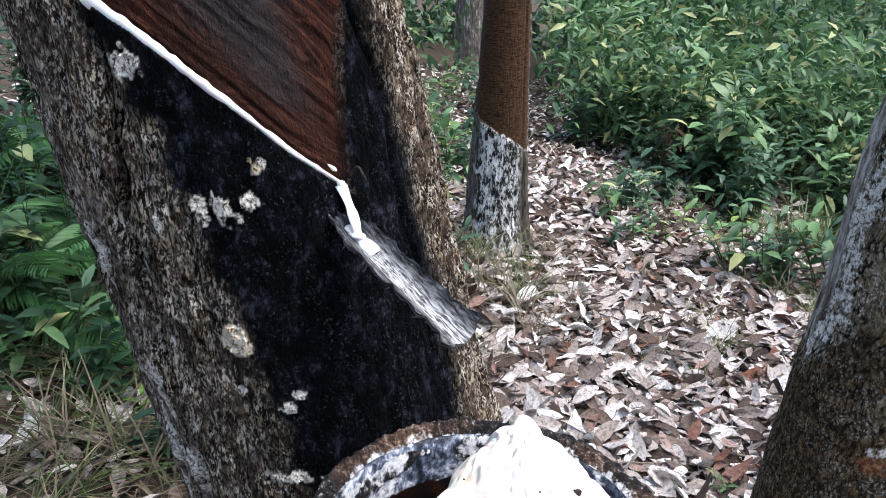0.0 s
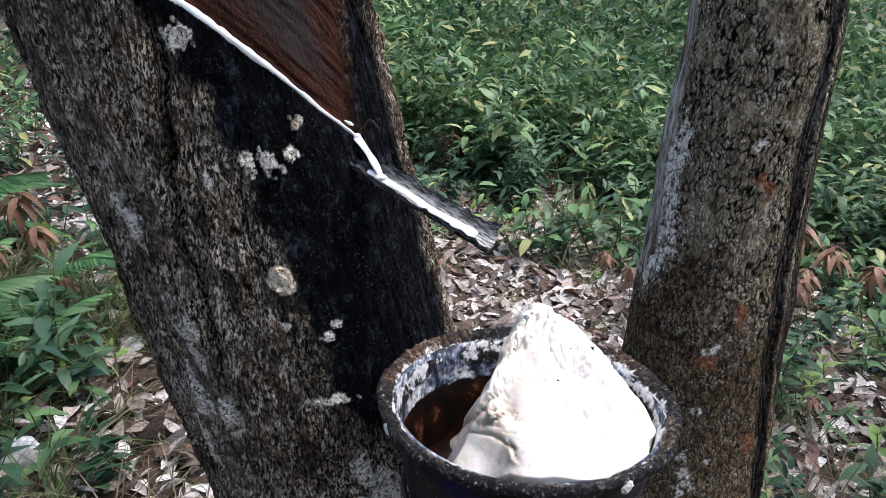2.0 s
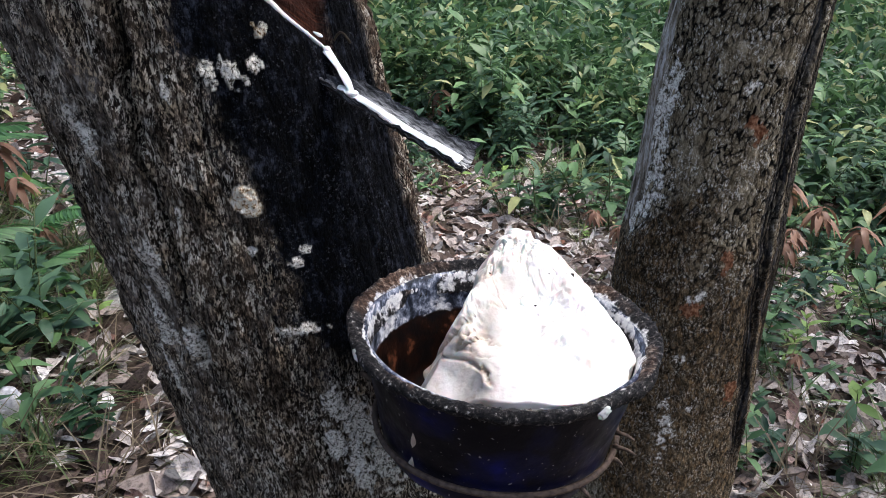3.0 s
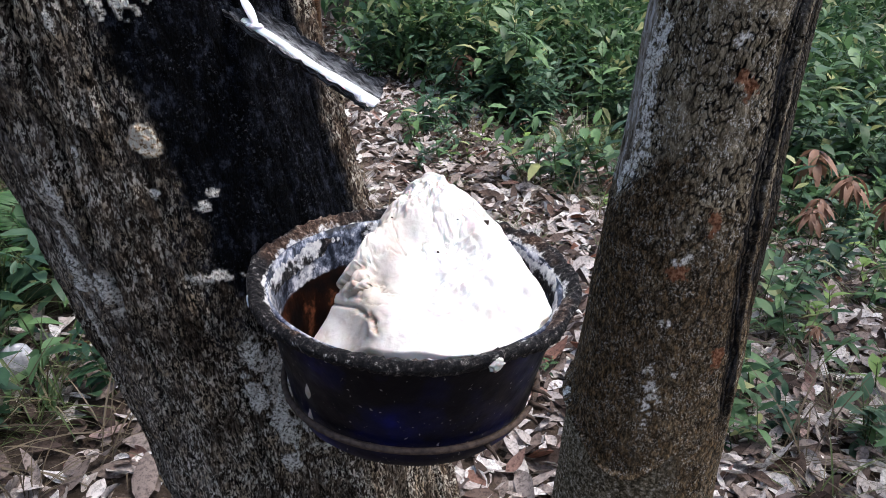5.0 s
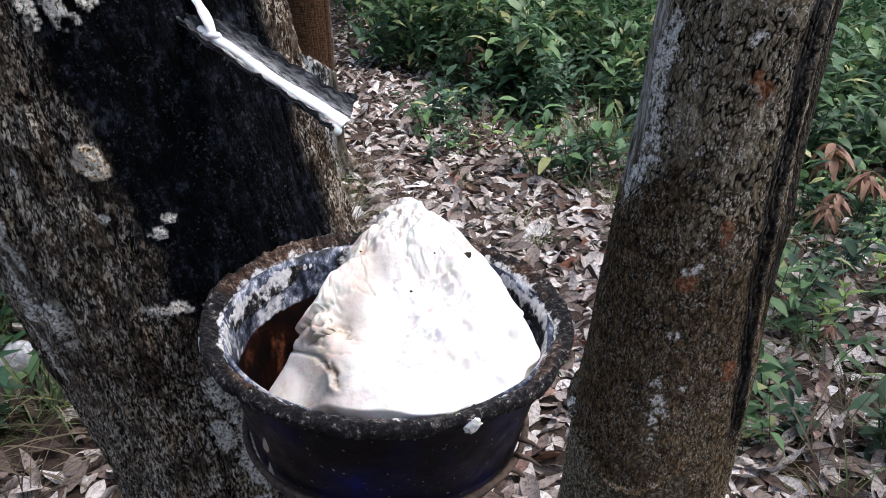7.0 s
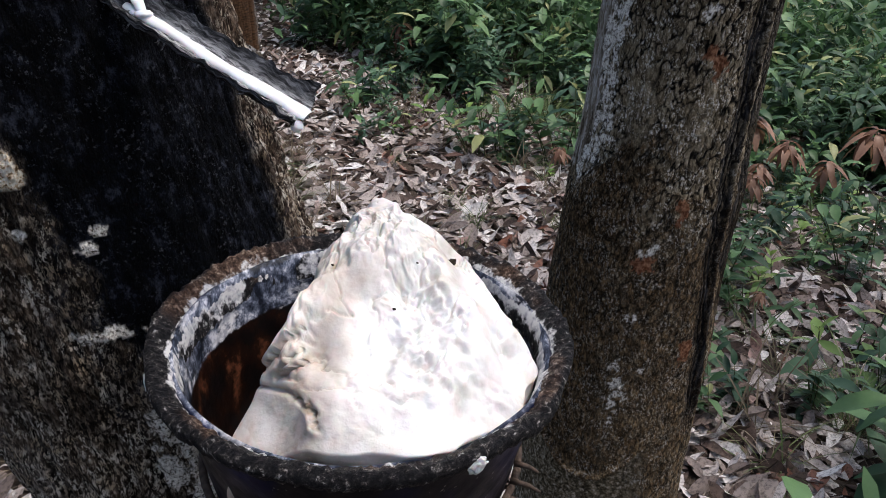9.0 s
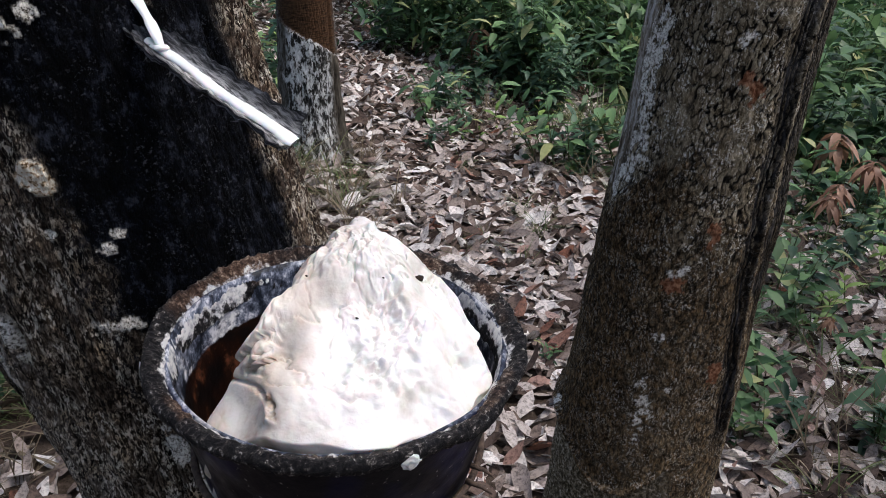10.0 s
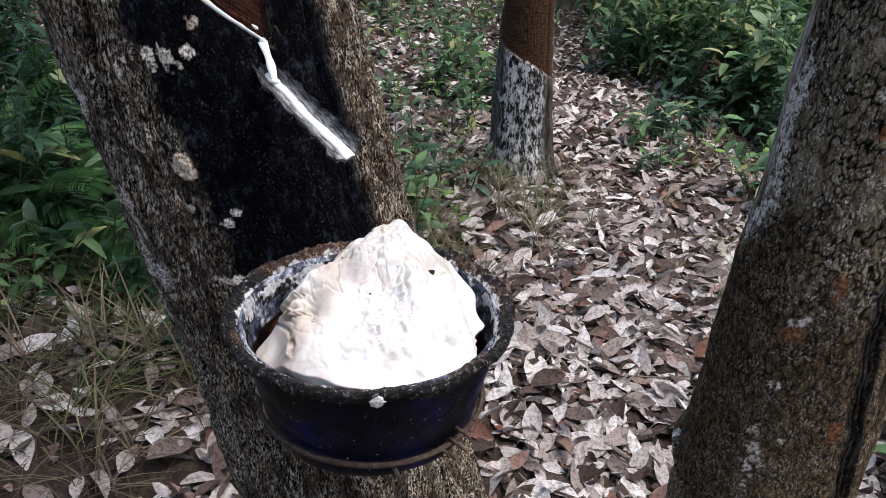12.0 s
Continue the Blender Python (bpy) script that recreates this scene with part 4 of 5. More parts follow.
def cup():
    thing = new("latex_cup")
    tagged(thing, "black-blue plastic latex cup with crusted rim, wired to the tree", "cup")
    thing.matrix_world = CUP_FRAME
    outer = [(0.0, -0.085), (0.05, -0.085), (0.066, -0.084), (0.0705, -0.08)] + [(0.0705 + 0.0145 * f, -0.08 + 0.075 * f) for f in np.linspace(0.06, 1, 12)]
    inner = [(0.0825 - 0.0135 * f, -0.004 - 0.07 * f) for f in np.linspace(0, 1, 10)] + [(0.06, -0.079), (0.0, -0.08)]
    sides = 120
    profile = outer + inner
    verts = turned(profile, sides, 0.0006, 3)
    inside = np.repeat([0.0] * len(outer) + [1.0] * len(inner), sides)
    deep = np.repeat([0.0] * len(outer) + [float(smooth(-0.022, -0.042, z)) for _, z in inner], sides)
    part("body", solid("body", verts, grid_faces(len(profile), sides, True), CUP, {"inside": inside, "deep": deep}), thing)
    lip = [(0.0845, -0.0075), (0.0905, -0.0075), (0.0932, -0.006), (0.0941, -0.003), (0.0935, -0.0005), (0.0918, 0.0006), (0.0893, 0.0002), (0.0868, -0.0014),
           (0.0845, -0.0036), (0.0824, -0.0062), (0.0808, -0.0105), (0.0792, -0.0185)]
    sides = 480
    verts = turned(lip, sides, 0.0016, 7)
    verts[:, 2] += 0.001 * fbm(verts[:, 0] * 260, verts[:, 1] * 260, verts[:, 2] * 260, 3, 9) + 0.0009 * fbm(verts[:, 0] * 620, verts[:, 1] * 620, 0, 3, 19)
    inner_side = np.repeat([0, 0, 0, 0, 0, 0, 0.05, 0.2, 0.6, 1, 0.9, 0.35], sides)
    shelf = np.repeat([0, 0, 0, 0, 0.1, 0.5, 0.9, 1, 1, 0.6, 0.2, 0], sides)
    part("rim", solid("rim", verts, grid_faces(len(lip), sides, True), RIM, {"inner": inner_side, "shelf": shelf}), thing, "rim crusted with brown dirt and dried latex")
    # dried latex drips over the rim
    for angle, wide, long in ((-56, 0.0042, 0.0042), (-150, 0.005, 0.0032)):
        bm = bmesh.new()
        bmesh.ops.create_icosphere(bm, subdivisions=4, radius=1)
        turn = Matrix.Rotation(radians(angle), 3, "Z")
        for v in bm.verts:
            bulge = 1 + 0.35 * noise.noise(v.co * 2.1 + Vector((angle, 0, 0))) + 0.15 * noise.noise(v.co * 6)
            v.co = turn @ (Vector((v.co.x * 0.0009, v.co.y * wide, v.co.z * long * (1 - 0.5 * v.co.y * v.co.y))) * bulge + Vector((0.0935, 0, -0.004)))
        data = bpy.data.meshes.new("drip")
        bm.to_mesh(data), bm.free()
        data.polygons.foreach_set("use_smooth", [True] * len(data.polygons))
        data.materials.append(LUMP)
        part("drip", data, thing, "dried white latex drip")


cup()


FOLDS = (
    (((-29, 26), (-44, -9), (-57, -38)), 1.6, 1.0), (((-24, 4), (-41, -19), (-50, -36)), 1.3, 0.9), (((-16, 5), (-31, -13), (-44, -25)), 1.1, 0.8),
    (((-16, -2), (-27, -18)), 0.9, 0.6), (((-12, -4), (-18, -11), (-25, -17)), 0.9, 0.7), (((-38, -21), (-18, -25), (-7, -28)), 1.5, -1.0),
    (((-49, -23), (-46, -36), (-40, -43)), 1.4, 0.9), (((-20, 24), (-31, 8)), 1.0, 0.6), (((-5, 53), (-16, 40), (-19, 25)), 1.5, 0.9),
    (((-10, -25), (-6, -32)), 1.1, 0.6), (((-26, 49), (-18, 54), (-5, 53)), 1.3, 0.8), (((-34, 10), (-46, -14)), 1.0, 0.6), (((-30, -3), (-46, -30)), 0.8, 0.5))


def lump():
    """Clotted latex heaped in the cup: steep creased face on one side, dome on the other."""
    sides, rings, skirt = 420, 160, 44
    peak = np.array((0.0125, 0.013, 0.0445))
    i, k = np.meshgrid(np.arange(rings + skirt), np.arange(sides), indexing="ij")
    f, down = np.minimum(1.0, i / (rings - 1)), np.maximum(0, i - rings + 1) / skirt
    a = 2 * math.pi * k / sides
    wx, wy = np.cos(a), np.sin(a)
    # to the cup's wall, or to the steep face
    b = peak[0] * wx + peak[1] * wy
    reach = -b + np.sqrt(np.maximum(0, b * b - peak[0] ** 2 - peak[1] ** 2 + (0.0805 - 0.009 * smooth(-0.3, 0.6, wy + 0.35 * wx)) ** 2))
    across = wx - 0.33 * wy
    face = (-0.0205 - peak[0] + 0.33 * peak[1]) / np.minimum(-0.02, across)
    reach = np.where(across < -0.02, np.minimum(reach, face), reach) * (1 + 0.05 * fbm(wx * 3, wy * 3, 0, 3, 91))
    x, y = peak[0] + wx * reach * f, peak[1] + wy * reach * f
    low = 0.022 * smooth(-0.03, 0.05, y) * smooth(0.02, -0.03, x) - 0.002 - 0.016 * smooth(-0.026, -0.05, x + 0.25 * y) * smooth(0.0, -0.03, y) - 0.009 * smooth(0.035, 0.07, x)
    z = low + (peak[2] - low) * (1 - f ** (1.5 + 2.0 * smooth(-0.15, -0.8, wx) + 4.5 * smooth(0.0, -0.5, wx) * smooth(-0.85, -0.35, wy)))
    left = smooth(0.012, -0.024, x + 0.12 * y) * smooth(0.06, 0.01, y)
    # folded sheets on the steep side: creases with a raised edge, as seen square to the slope (right, up; millimetres)
    u, v = x * 1000 + 1.6 * fbm(x * 46, y * 46, z * 46, 3, 98), (0.87 * z + 0.48 * y) * 1000 + 1.6 * fbm(x * 46, y * 46, z * 46, 3, 99)
    fold, crease = np.zeros_like(x), np.zeros_like(x)
    for line, wide, high in FOLDS:
        for (u0, v0), (u1, v1) in zip(line[:-1], line[1:]):
            long = math.hypot(u1 - u0, v1 - v0)
            along = ((u - u0) * (u1 - u0) + (v - v0) * (v1 - v0)) / long
            off = ((u - u0) * (v1 - v0) - (v - v0) * (u1 - u0)) / long
            ends = smooth(-1.5, 1.0, along) * smooth(long + 1.5, long - 1.0, along)
            crease = np.maximum(crease, ends * np.exp(-(off / (0.55 * wide)) ** 2))
            fold = np.maximum(fold, high * ends * np.where(off > 0, np.exp(-((off - wide) / (2.4 * wide)) ** 2), np.exp(-((off - wide) / (0.75 * wide)) ** 2)))
    steep = smooth(0.03, 0.0, x + 0.12 * y) * (wy < 0.75)
    fold, crease = fold * steep, crease * steep
    bulk = 0.0065 * vnoise(x * 42, y * 42, 0, 93) + 0.0038 * vnoise(x * 85, y * 85, 0, 94) * (1 - 0.5 * left)
    crumb = np.abs(fbm(x * 130, y * 130, z * 60, 4, 95)) * smooth(-0.25, 0.35, fbm(x * 38, y * 38, 0, 2, 92))
    wrinkle = np.exp(-fbm(x * 62, y * 62, z * 42, 4, 96) ** 2 / 0.003)
    dents = sum(d * np.exp(-((x - a) ** 2 + (y - b) ** 2) / w ** 2) for a, b, w, d in ((0.021, -0.018, 0.0085, 0.005), (-0.012, -0.046, 0.007, 0.0045), (0.046, -0.03, 0.009, 0.0025), (-0.004, 0.0, 0.007, 0.003), (0.036, 0.012, 0.008, 0.003)))
    shelf = np.exp(-(((x + 0.016) / 0.02) ** 2 + ((y + 0.062) / 0.011) ** 2))
    crest = smooth(0.35, 0.05, f)
    z = z + (bulk - 0.0036 * crumb - 0.0021 * wrinkle) * (1 - f ** 6) - dents + 0.003 * shelf + 0.0024 * fold - 0.0024 * crease
    z = z + crest * (0.0022 * vnoise(x * 190, y * 190, 0, 90) + 0.0016 * vnoise(x * 420, y * 420, 0, 89)) - (0.06 - 0.012 * smooth(-0.1, -0.5, across)) * down
    foot = smooth(-0.1, -0.5, across)
    thin = 1 - 0.3 * down * (1 - foot)
    side = 0.003 * vnoise(a * 4, z * 90, 0, 101) * f + 0.004 * fold - 0.0034 * crease - 0.001 * crumb
    x, y = x * thin + wx * side - 0.024 * down ** 0.8 * foot, y * thin + wy * side
    verts = np.stack([x, y, z], -1).reshape(-1, 3)
    # stain plus painted shade: left face, creases, wrinkles and left foot
    stain_shade = np.clip(0.62 * left + 0.75 * crease + 0.3 * wrinkle * smooth(0.05, -0.01, x) + 0.25 * crumb * smooth(0.06, 0.0, x) + 0.6 * down * smooth(0.02, -0.02, x), 0, 1).ravel()
    thing = new("latex_lump")
    tagged(thing, "white lump of clotted latex heaped in the cup", "latex")
    thing.matrix_world = CUP_FRAME
    part("clot", solid("clot", verts, grid_faces(rings + skirt, sides, True), LUMP, {"stain_shade": stain_shade}), thing)
    inverse = CUP_FRAME.inverted()
    for at, size in (((0.394, 0.398, 1.1135), 0.0019), ((0.354, 0.323, 1.0865), 0.0017), ((0.389, 0.337, 1.0795), 0.0011), ((0.372, 0.36, 1.112), 0.0007), ((0.40, 0.36, 1.098), 0.0008), ((0.345, 0.37, 1.11), 0.0006), ((0.38, 0.38, 1.12), 0.0005)):
        p = inverse @ Vector(at)
        p.z = float(verts[np.argmin(np.hypot(verts[:, 0] - p.x, verts[:, 1] - p.y)), 2])
        bm = bmesh.new()
        bmesh.ops.create_icosphere(bm, subdivisions=2, radius=size)
        for v in bm.verts:
            v.co = p + Vector((v.co.x * 1.3, v.co.y * 0.8, v.co.z * 0.8)) * (1 + 0.5 * noise.noise(v.co * 900))
        data = bpy.data.meshes.new("speck")
        bm.to_mesh(data), bm.free()
        data.materials.append(DIRT)
        part("speck", data, thing, "dark speck of dirt")


lump()


def hanger():
    thing = new("wire_holder")
    tagged(thing, "dark twisted wire hoop holding the cup to the trunk", "wire")
    thing.matrix_world = CUP_FRAME
    ring = [Vector((math.cos(a) * 0.0762, math.sin(a) * 0.0762, -0.066 + 0.001 * math.sin(3 * a))) for a in np.linspace(0, 2 * math.pi, 73)]
    verts, faces = tube(ring, [0.0019] * 73, 8)
    part("hoop", solid("hoop", verts, faces, WIRE), thing)
    for angle, rise in ((118, 0.0), (168, 0.002)):
        a = radians(angle)
        start = Vector((math.cos(a) * 0.0765, math.sin(a) * 0.0765, -0.066))
        verts, faces = tube([start, start + Vector((-0.02, 0.014, rise)), start + Vector((-0.045, 0.032, rise))], [0.0017] * 3, 7)
        part("arm", solid("arm", verts, faces, WIRE), thing)
    for angle, z, long in ((-14, -0.058, 0.012), (-18, -0.064, 0.015), (-24, -0.067, 0.009), (-48, -0.07, 0.011), (-20, -0.072, 0.008)):
        a = radians(angle)
        start = Vector((math.cos(a) * 0.075, math.sin(a) * 0.075, z))
        way = Vector((math.cos(a), math.sin(a) * 0.4, -0.5 if angle < -40 else -0.15))
        verts, faces = tube([start, start + way * long * 0.6, start + way * long + Vector((0, 0, -0.002))], [0.0016, 0.0011, 0.0006], 6)
        part("wire_end", solid("wire_end", verts, faces, WIRE), thing)


hanger()


# ---- latex that flows in the spout, and drops ----
PIECES = 12
STREAM = []


def stream_pieces():
    long = SPOUT_LONG / PIECES
    for k in range(PIECES):
        rows, columns, verts = 7, 9, []
        for i in range(rows):
            f = i / (rows - 1) - 0.5
            end = max(0.0, 1 - (abs(f) * 2) ** 6 * 0.25)
            half = (0.0028 + 0.0003 * math.sin(k * 1.7 + f * 3) + 0.0016 * (k / PIECES) ** 3) * end
            for j in range(columns):
                a = math.pi * j / (columns - 1)
                verts.append((f * long * 1.45, -math.cos(a) * half + 0.0012, math.sin(a) * 0.0018 * end + 0.0004))
        ob = new("latex_trickle", solid("latex_trickle", verts, grid_faces(rows, columns), LATEX))
        STREAM.append(tagged(ob, "white latex trickling down the spout", "latex", "latex in the spout"))


stream_pieces()

DROP_TIMES = (4.13, 4.75, 5.38, 6.0, 6.635, 7.25, 7.88, 8.51, 9.17, 9.82, 10.465, 11.1, 11.735)
DROPS = []


def drops():
    bm = bmesh.new()
    bmesh.ops.create_uvsphere(bm, u_segments=20, v_segments=14, radius=0.0028)
    for v in bm.verts:
        if v.co.z > 0:
            v.co.z *= 1.35
            v.co.x *= 1 - 60 * v.co.z ** 1
            v.co.y *= 1 - 60 * v.co.z ** 1
    data = bpy.data.meshes.new("latex_drop")
    bm.to_mesh(data), bm.free()
    data.polygons.foreach_set("use_smooth", [True] * len(data.polygons))
    data.materials.append(LATEX)
    for _ in DROP_TIMES:
        DROPS.append(tagged(new("latex_drop", data), "white drop of latex falling from the spout", "latex drop", "latex drops"))


drops()


# ---- undergrowth ----
PATH_LINE = ((0.3, 0.5), (0.25, 1.6), (0.2, 3.0), (-0.15, 4.3), (-1.0, 5.6), (-1.6, 7.0), (-2.9, 10.0), (-3.8, 13.0))


def off_path(x, y):
    """Metres from the trodden path; less than nought to its uphill side."""
    at = np.interp(y, [p[1] for p in PATH_LINE], [p[0] for p in PATH_LINE])
    return x - float(at)


def shrub_meshes(seed, stems, tall, leaf, per_stem, spread, width=0.32):
    rng = random.Random(seed)
    wood, leaves = [], Heap()
    for _ in range(stems):
        a, lean = rng.uniform(0, 6.28), rng.uniform(0.05, spread)
        height = tall * rng.uniform(0.6, 1.1)
        bend = Vector((math.cos(a), math.sin(a), 0))
        base = Vector((rng.uniform(-0.09, 0.09), rng.uniform(-0.09, 0.09), -0.03))
        line = [base + bend * (lean * height * f ** 1.4) + Vector((0, 0, height * f)) for f in np.linspace(0, 1, 5)]
        wood.append(tube(line, [0.004, 0.0035, 0.003, 0.0022, 0.001], 5))
        for k in range(per_stem):
            f = 0.22 + 0.78 * (k + rng.random()) / per_stem
            p = base + bend * (lean * height * f ** 1.4) + Vector((0, 0, height * f))
            size = leaf * rng.uniform(0.65, 1.2) * (1.1 - 0.35 * f)
            verts, faces = leaf_points(size, size * width * rng.uniform(0.85, 1.2), rng.uniform(0.15, 0.6), rng.uniform(0.1, 0.4), 3, rng.uniform(-0.4, 0.4))
            m = Matrix.Translation(p) @ pose(0, 0, 0, rng.uniform(-20, 20), -rng.uniform(-15, 55) * (0.4 + 0.8 * f), math.degrees(k * 2.4 + a))
            leaves.add(moved(verts, m), faces)
    return wood, leaves


def shrub_kind(seed, name, label, category, skin, **shape):
    wood, leaves = shrub_meshes(seed, **shape)
    thing = new(name)
    tagged(thing, label, category)
    for verts, faces in wood:
        part("stem", solid("stem", verts, faces, STEM), thing)
    part("foliage", leaves.mesh("foliage", skin), thing, kind="stuff")
    return thing


def scatter(kinds, places, group, low=0.8, high=1.25, seed=0):
    rng = random.Random(seed)
    first = set()
    for x, y, *size in places:
        thing = kinds[rng.randrange(len(kinds))]
        scale = (size[0] if size else 1.0) * rng.uniform(low, high)
        m = pose(x, y, float(ground_z(x, y)), rng.uniform(-6, 6), rng.uniform(-6, 6), rng.uniform(0, 360))
        if thing not in first:
            first.add(thing)
            made = thing
            made.matrix_basis = m
        else:
            made = copy_thing(thing, m)
        made.scale = (scale,) * 3
        tagged(made, group=group)


def spread(seed, count, box, keep):
    rng, out = random.Random(seed), []
    tries = 0
    while len(out) < count and tries < count * 60:
        tries += 1
        x, y = rng.uniform(box[0], box[1]), rng.uniform(box[2], box[3])
        if rng.random() < keep(x, y):
            out.append((x, y))
    return out


def clear_of_trunks(x, y):
    return all(math.hypot(x - a, y - b) > r for a, b, r in ((0.15, 0.75, 0.9), (0.55, 1.07, 0.35), (-1.0, 4.1, 0.35), (0.4, 0.0, 0.9)))


def bush_place(x, y):
    d = off_path(x, y)
    if not clear_of_trunks(x, y):
        return 0.0
    if d > 0:
        front = 6.9 if d < 1.6 else 6.2
        return float(smooth(front - 0.1, front + 0.6, y)) * float(smooth(0.25, 0.5, d))
    return 0.12 * float(smooth(-0.6, -1.2, d)) * float(smooth(5.0, 7.0, y))


BUSHES = [shrub_kind(200 + k, "shrub", "leafy green undergrowth shrub beside the forest path", "shrub", (GREEN, BLUISH, GREEN, BLUISH)[k],
                     stems=(8, 7, 8, 7)[k], tall=(1.1, 0.9, 1.35, 0.7)[k], leaf=(0.21, 0.18, 0.24, 0.17)[k], per_stem=(15, 14, 16, 13)[k], spread=0.55, width=0.36) for k in range(4)]
places = spread(11, 175, (-1.6, 6.2, 6.0, 10.2), bush_place)
left_places = [(x, y, 0.8) for x, y in spread(13, 30, (-4.6, -1.7, 1.6, 4.6), lambda x, y: float(smooth(-1.6, -2.4, x + 0.25 * (y - 2))))]
# tall shrubs added to keep sky light off the left ground
left_places += [(-2.7, 0.9, 1.5), (-3.1, 1.3, 1.6), (-2.6, 0.4, 1.4), (-3.3, 0.6, 1.6), (-2.3, -0.2, 1.4), (-2.9, -0.3, 1.6), (-3.5, 1.9, 1.6), (-2.1, -0.9, 1.3), (-2.7, 1.5, 1.2)]
scatter(BUSHES, places, "undergrowth shrubs", seed=3)
# the shade on the left is painted into these leaves
DARK_BUSH = shrub_kind(230, "shrub", "leafy green shrub with deep shade put into its leaf colour", "shrub", SHADED_LEAF, stems=8, tall=1.0, leaf=0.13, per_stem=20, spread=0.5)
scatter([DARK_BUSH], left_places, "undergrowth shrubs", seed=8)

LOW = [shrub_kind(220 + k, "seedling", "low green seedling growing through dry leaves", "plant", (GREEN, LIME, BLUISH, GREEN, SHADED_LEAF)[k],
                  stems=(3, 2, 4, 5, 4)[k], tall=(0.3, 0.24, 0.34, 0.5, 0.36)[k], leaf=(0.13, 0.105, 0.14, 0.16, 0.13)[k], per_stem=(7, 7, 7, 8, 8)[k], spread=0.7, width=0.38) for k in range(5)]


def low_place(x, y):
    d = off_path(x, y)
    if not clear_of_trunks(x, y):
        return 0.0
    if d > 0:
        return float(smooth(0.5, 1.3, d + 0.3 * float(smooth(3.4, 5.0, y)))) * (1.0 if y < 6 else 0.2)
    return float(smooth(-0.6, -1.25, d)) * (0.55 if y > 3 else 1.0)


places = spread(21, 125, (-3.6, 4.6, 1.2, 7.0), low_place)
places += [(x, y, 1.3) for x, y in spread(24, 50, (-5.5, -1.2, 5.0, 10.0), lambda x, y: float(smooth(-0.35, -0.8, off_path(x, y))))]
places += [(x, y, 1.25) for x, y in spread(25, 36, (-0.8, 4.2, 5.0, 7.4), lambda x, y: float(smooth(0.2, 0.6, off_path(x, y))))]
places += spread(22, 30, (-2.3, -0.8, 1.4, 3.6), lambda x, y: float(smooth(-0.8, -1.2, x)) if clear_of_trunks(x, y) else 0.0)
places += spread(23, 18, (1.0, 3.0, 2.2, 4.8), lambda x, y: 1.0 if clear_of_trunks(x, y) else 0.0)
places += [(x, y, 0.68 * (size[0] if size else 1.0)) for x, y, *size in ((0.85, 4.9), (1.0, 5.2), (0.62, 5.05, 1.2), (0.55, 5.3), (-0.35, 5.25, 1.1), (-0.2, 5.3), (0.42, 2.45, 0.55), (1.3, 2.35, 0.9), (1.15, 2.2, 0.8), (1.5, 3.3), (-0.45, 4.9, 0.8), (-1.75, 4.5), (-1.6, 4.7, 1.2), (-1.9, 4.7, 1.2), (-1.5, 4.45, 0.9), (-2.1, 4.5), (-1.7, 4.95), (-1.4, 4.75), (-2.2, 4.85, 1.3), (-1.35, 5.3), (-1.55, 5.1, 1.2), (-1.95, 5.2, 1.3), (-2.3, 5.4, 1.2), (-1.8, 5.6, 1.2), (-2.0, 4.25), (-1.6, 4.2, 0.9), (-2.3, 4.3, 1.1), (-0.45, 5.9, 1.5), (-0.6, 6.2, 1.5), (-0.55, 5.6, 1.3), (-0.4, 5.2, 1.1), (-0.3, 5.7, 1.3), (0.25, 5.35), (-1.25, 1.6), (-1.4, 1.75), (-1.05, 1.45, 0.7))]
scatter(LOW, places, "green seedlings", 0.7, 1.25, seed=4)

# young plants with drooping copper leaves, each leaf a part
def copper_plant():
    thing = new("sapling")
    tagged(thing, "young sapling with drooping copper-red leaves", "sapling")
    verts, faces = tube([(0, 0, -0.03), (0.005, 0, 0.15), (0.0, 0.012, 0.32), (0.01, 0.01, 0.46)], [0.004, 0.0035, 0.003, 0.002], 6)
    part("stem", solid("stem", verts, faces, STEM), thing)
    verts, faces = leaf_points(0.15, 0.05, 0.9, 0.3, 5)
    blade = solid("leaf", verts, faces, COPPER)
    for k in range(13):
        leaf = part("leaf", blade, thing)
        leaf.matrix_basis = pose(0.005, 0.005, 0.46 - 0.022 * (k // 3), 0, 12 - 11 * (k % 3), k * 137.5 + 10 * (k % 2))
    return thing


scatter([copper_plant()], [(0.9, 4.75, 0.55), (1.02, 4.5, 0.5), (0.1, 7.3, 1.0), (2.35, 5.4, 1.5), (2.5, 5.1, 1.2), (2.25, 4.8, 0.9), (2.1, 4.55, 0.7), (2.75, 5.0, 1.1), (-0.4, 7.7, 1.2), (1.35, 3.9, 0.5), (1.65, 3.1, 0.4), (0.75, 3.3, 0.35), (3.2, 5.4, 1.3), (-1.85, 3.0, 0.7), (-2.1, 3.2, 0.8), (-1.6, 2.7, 0.5), (-1.95, 2.75, 0.6)], "copper saplings", 0.85, 1.15, seed=5)


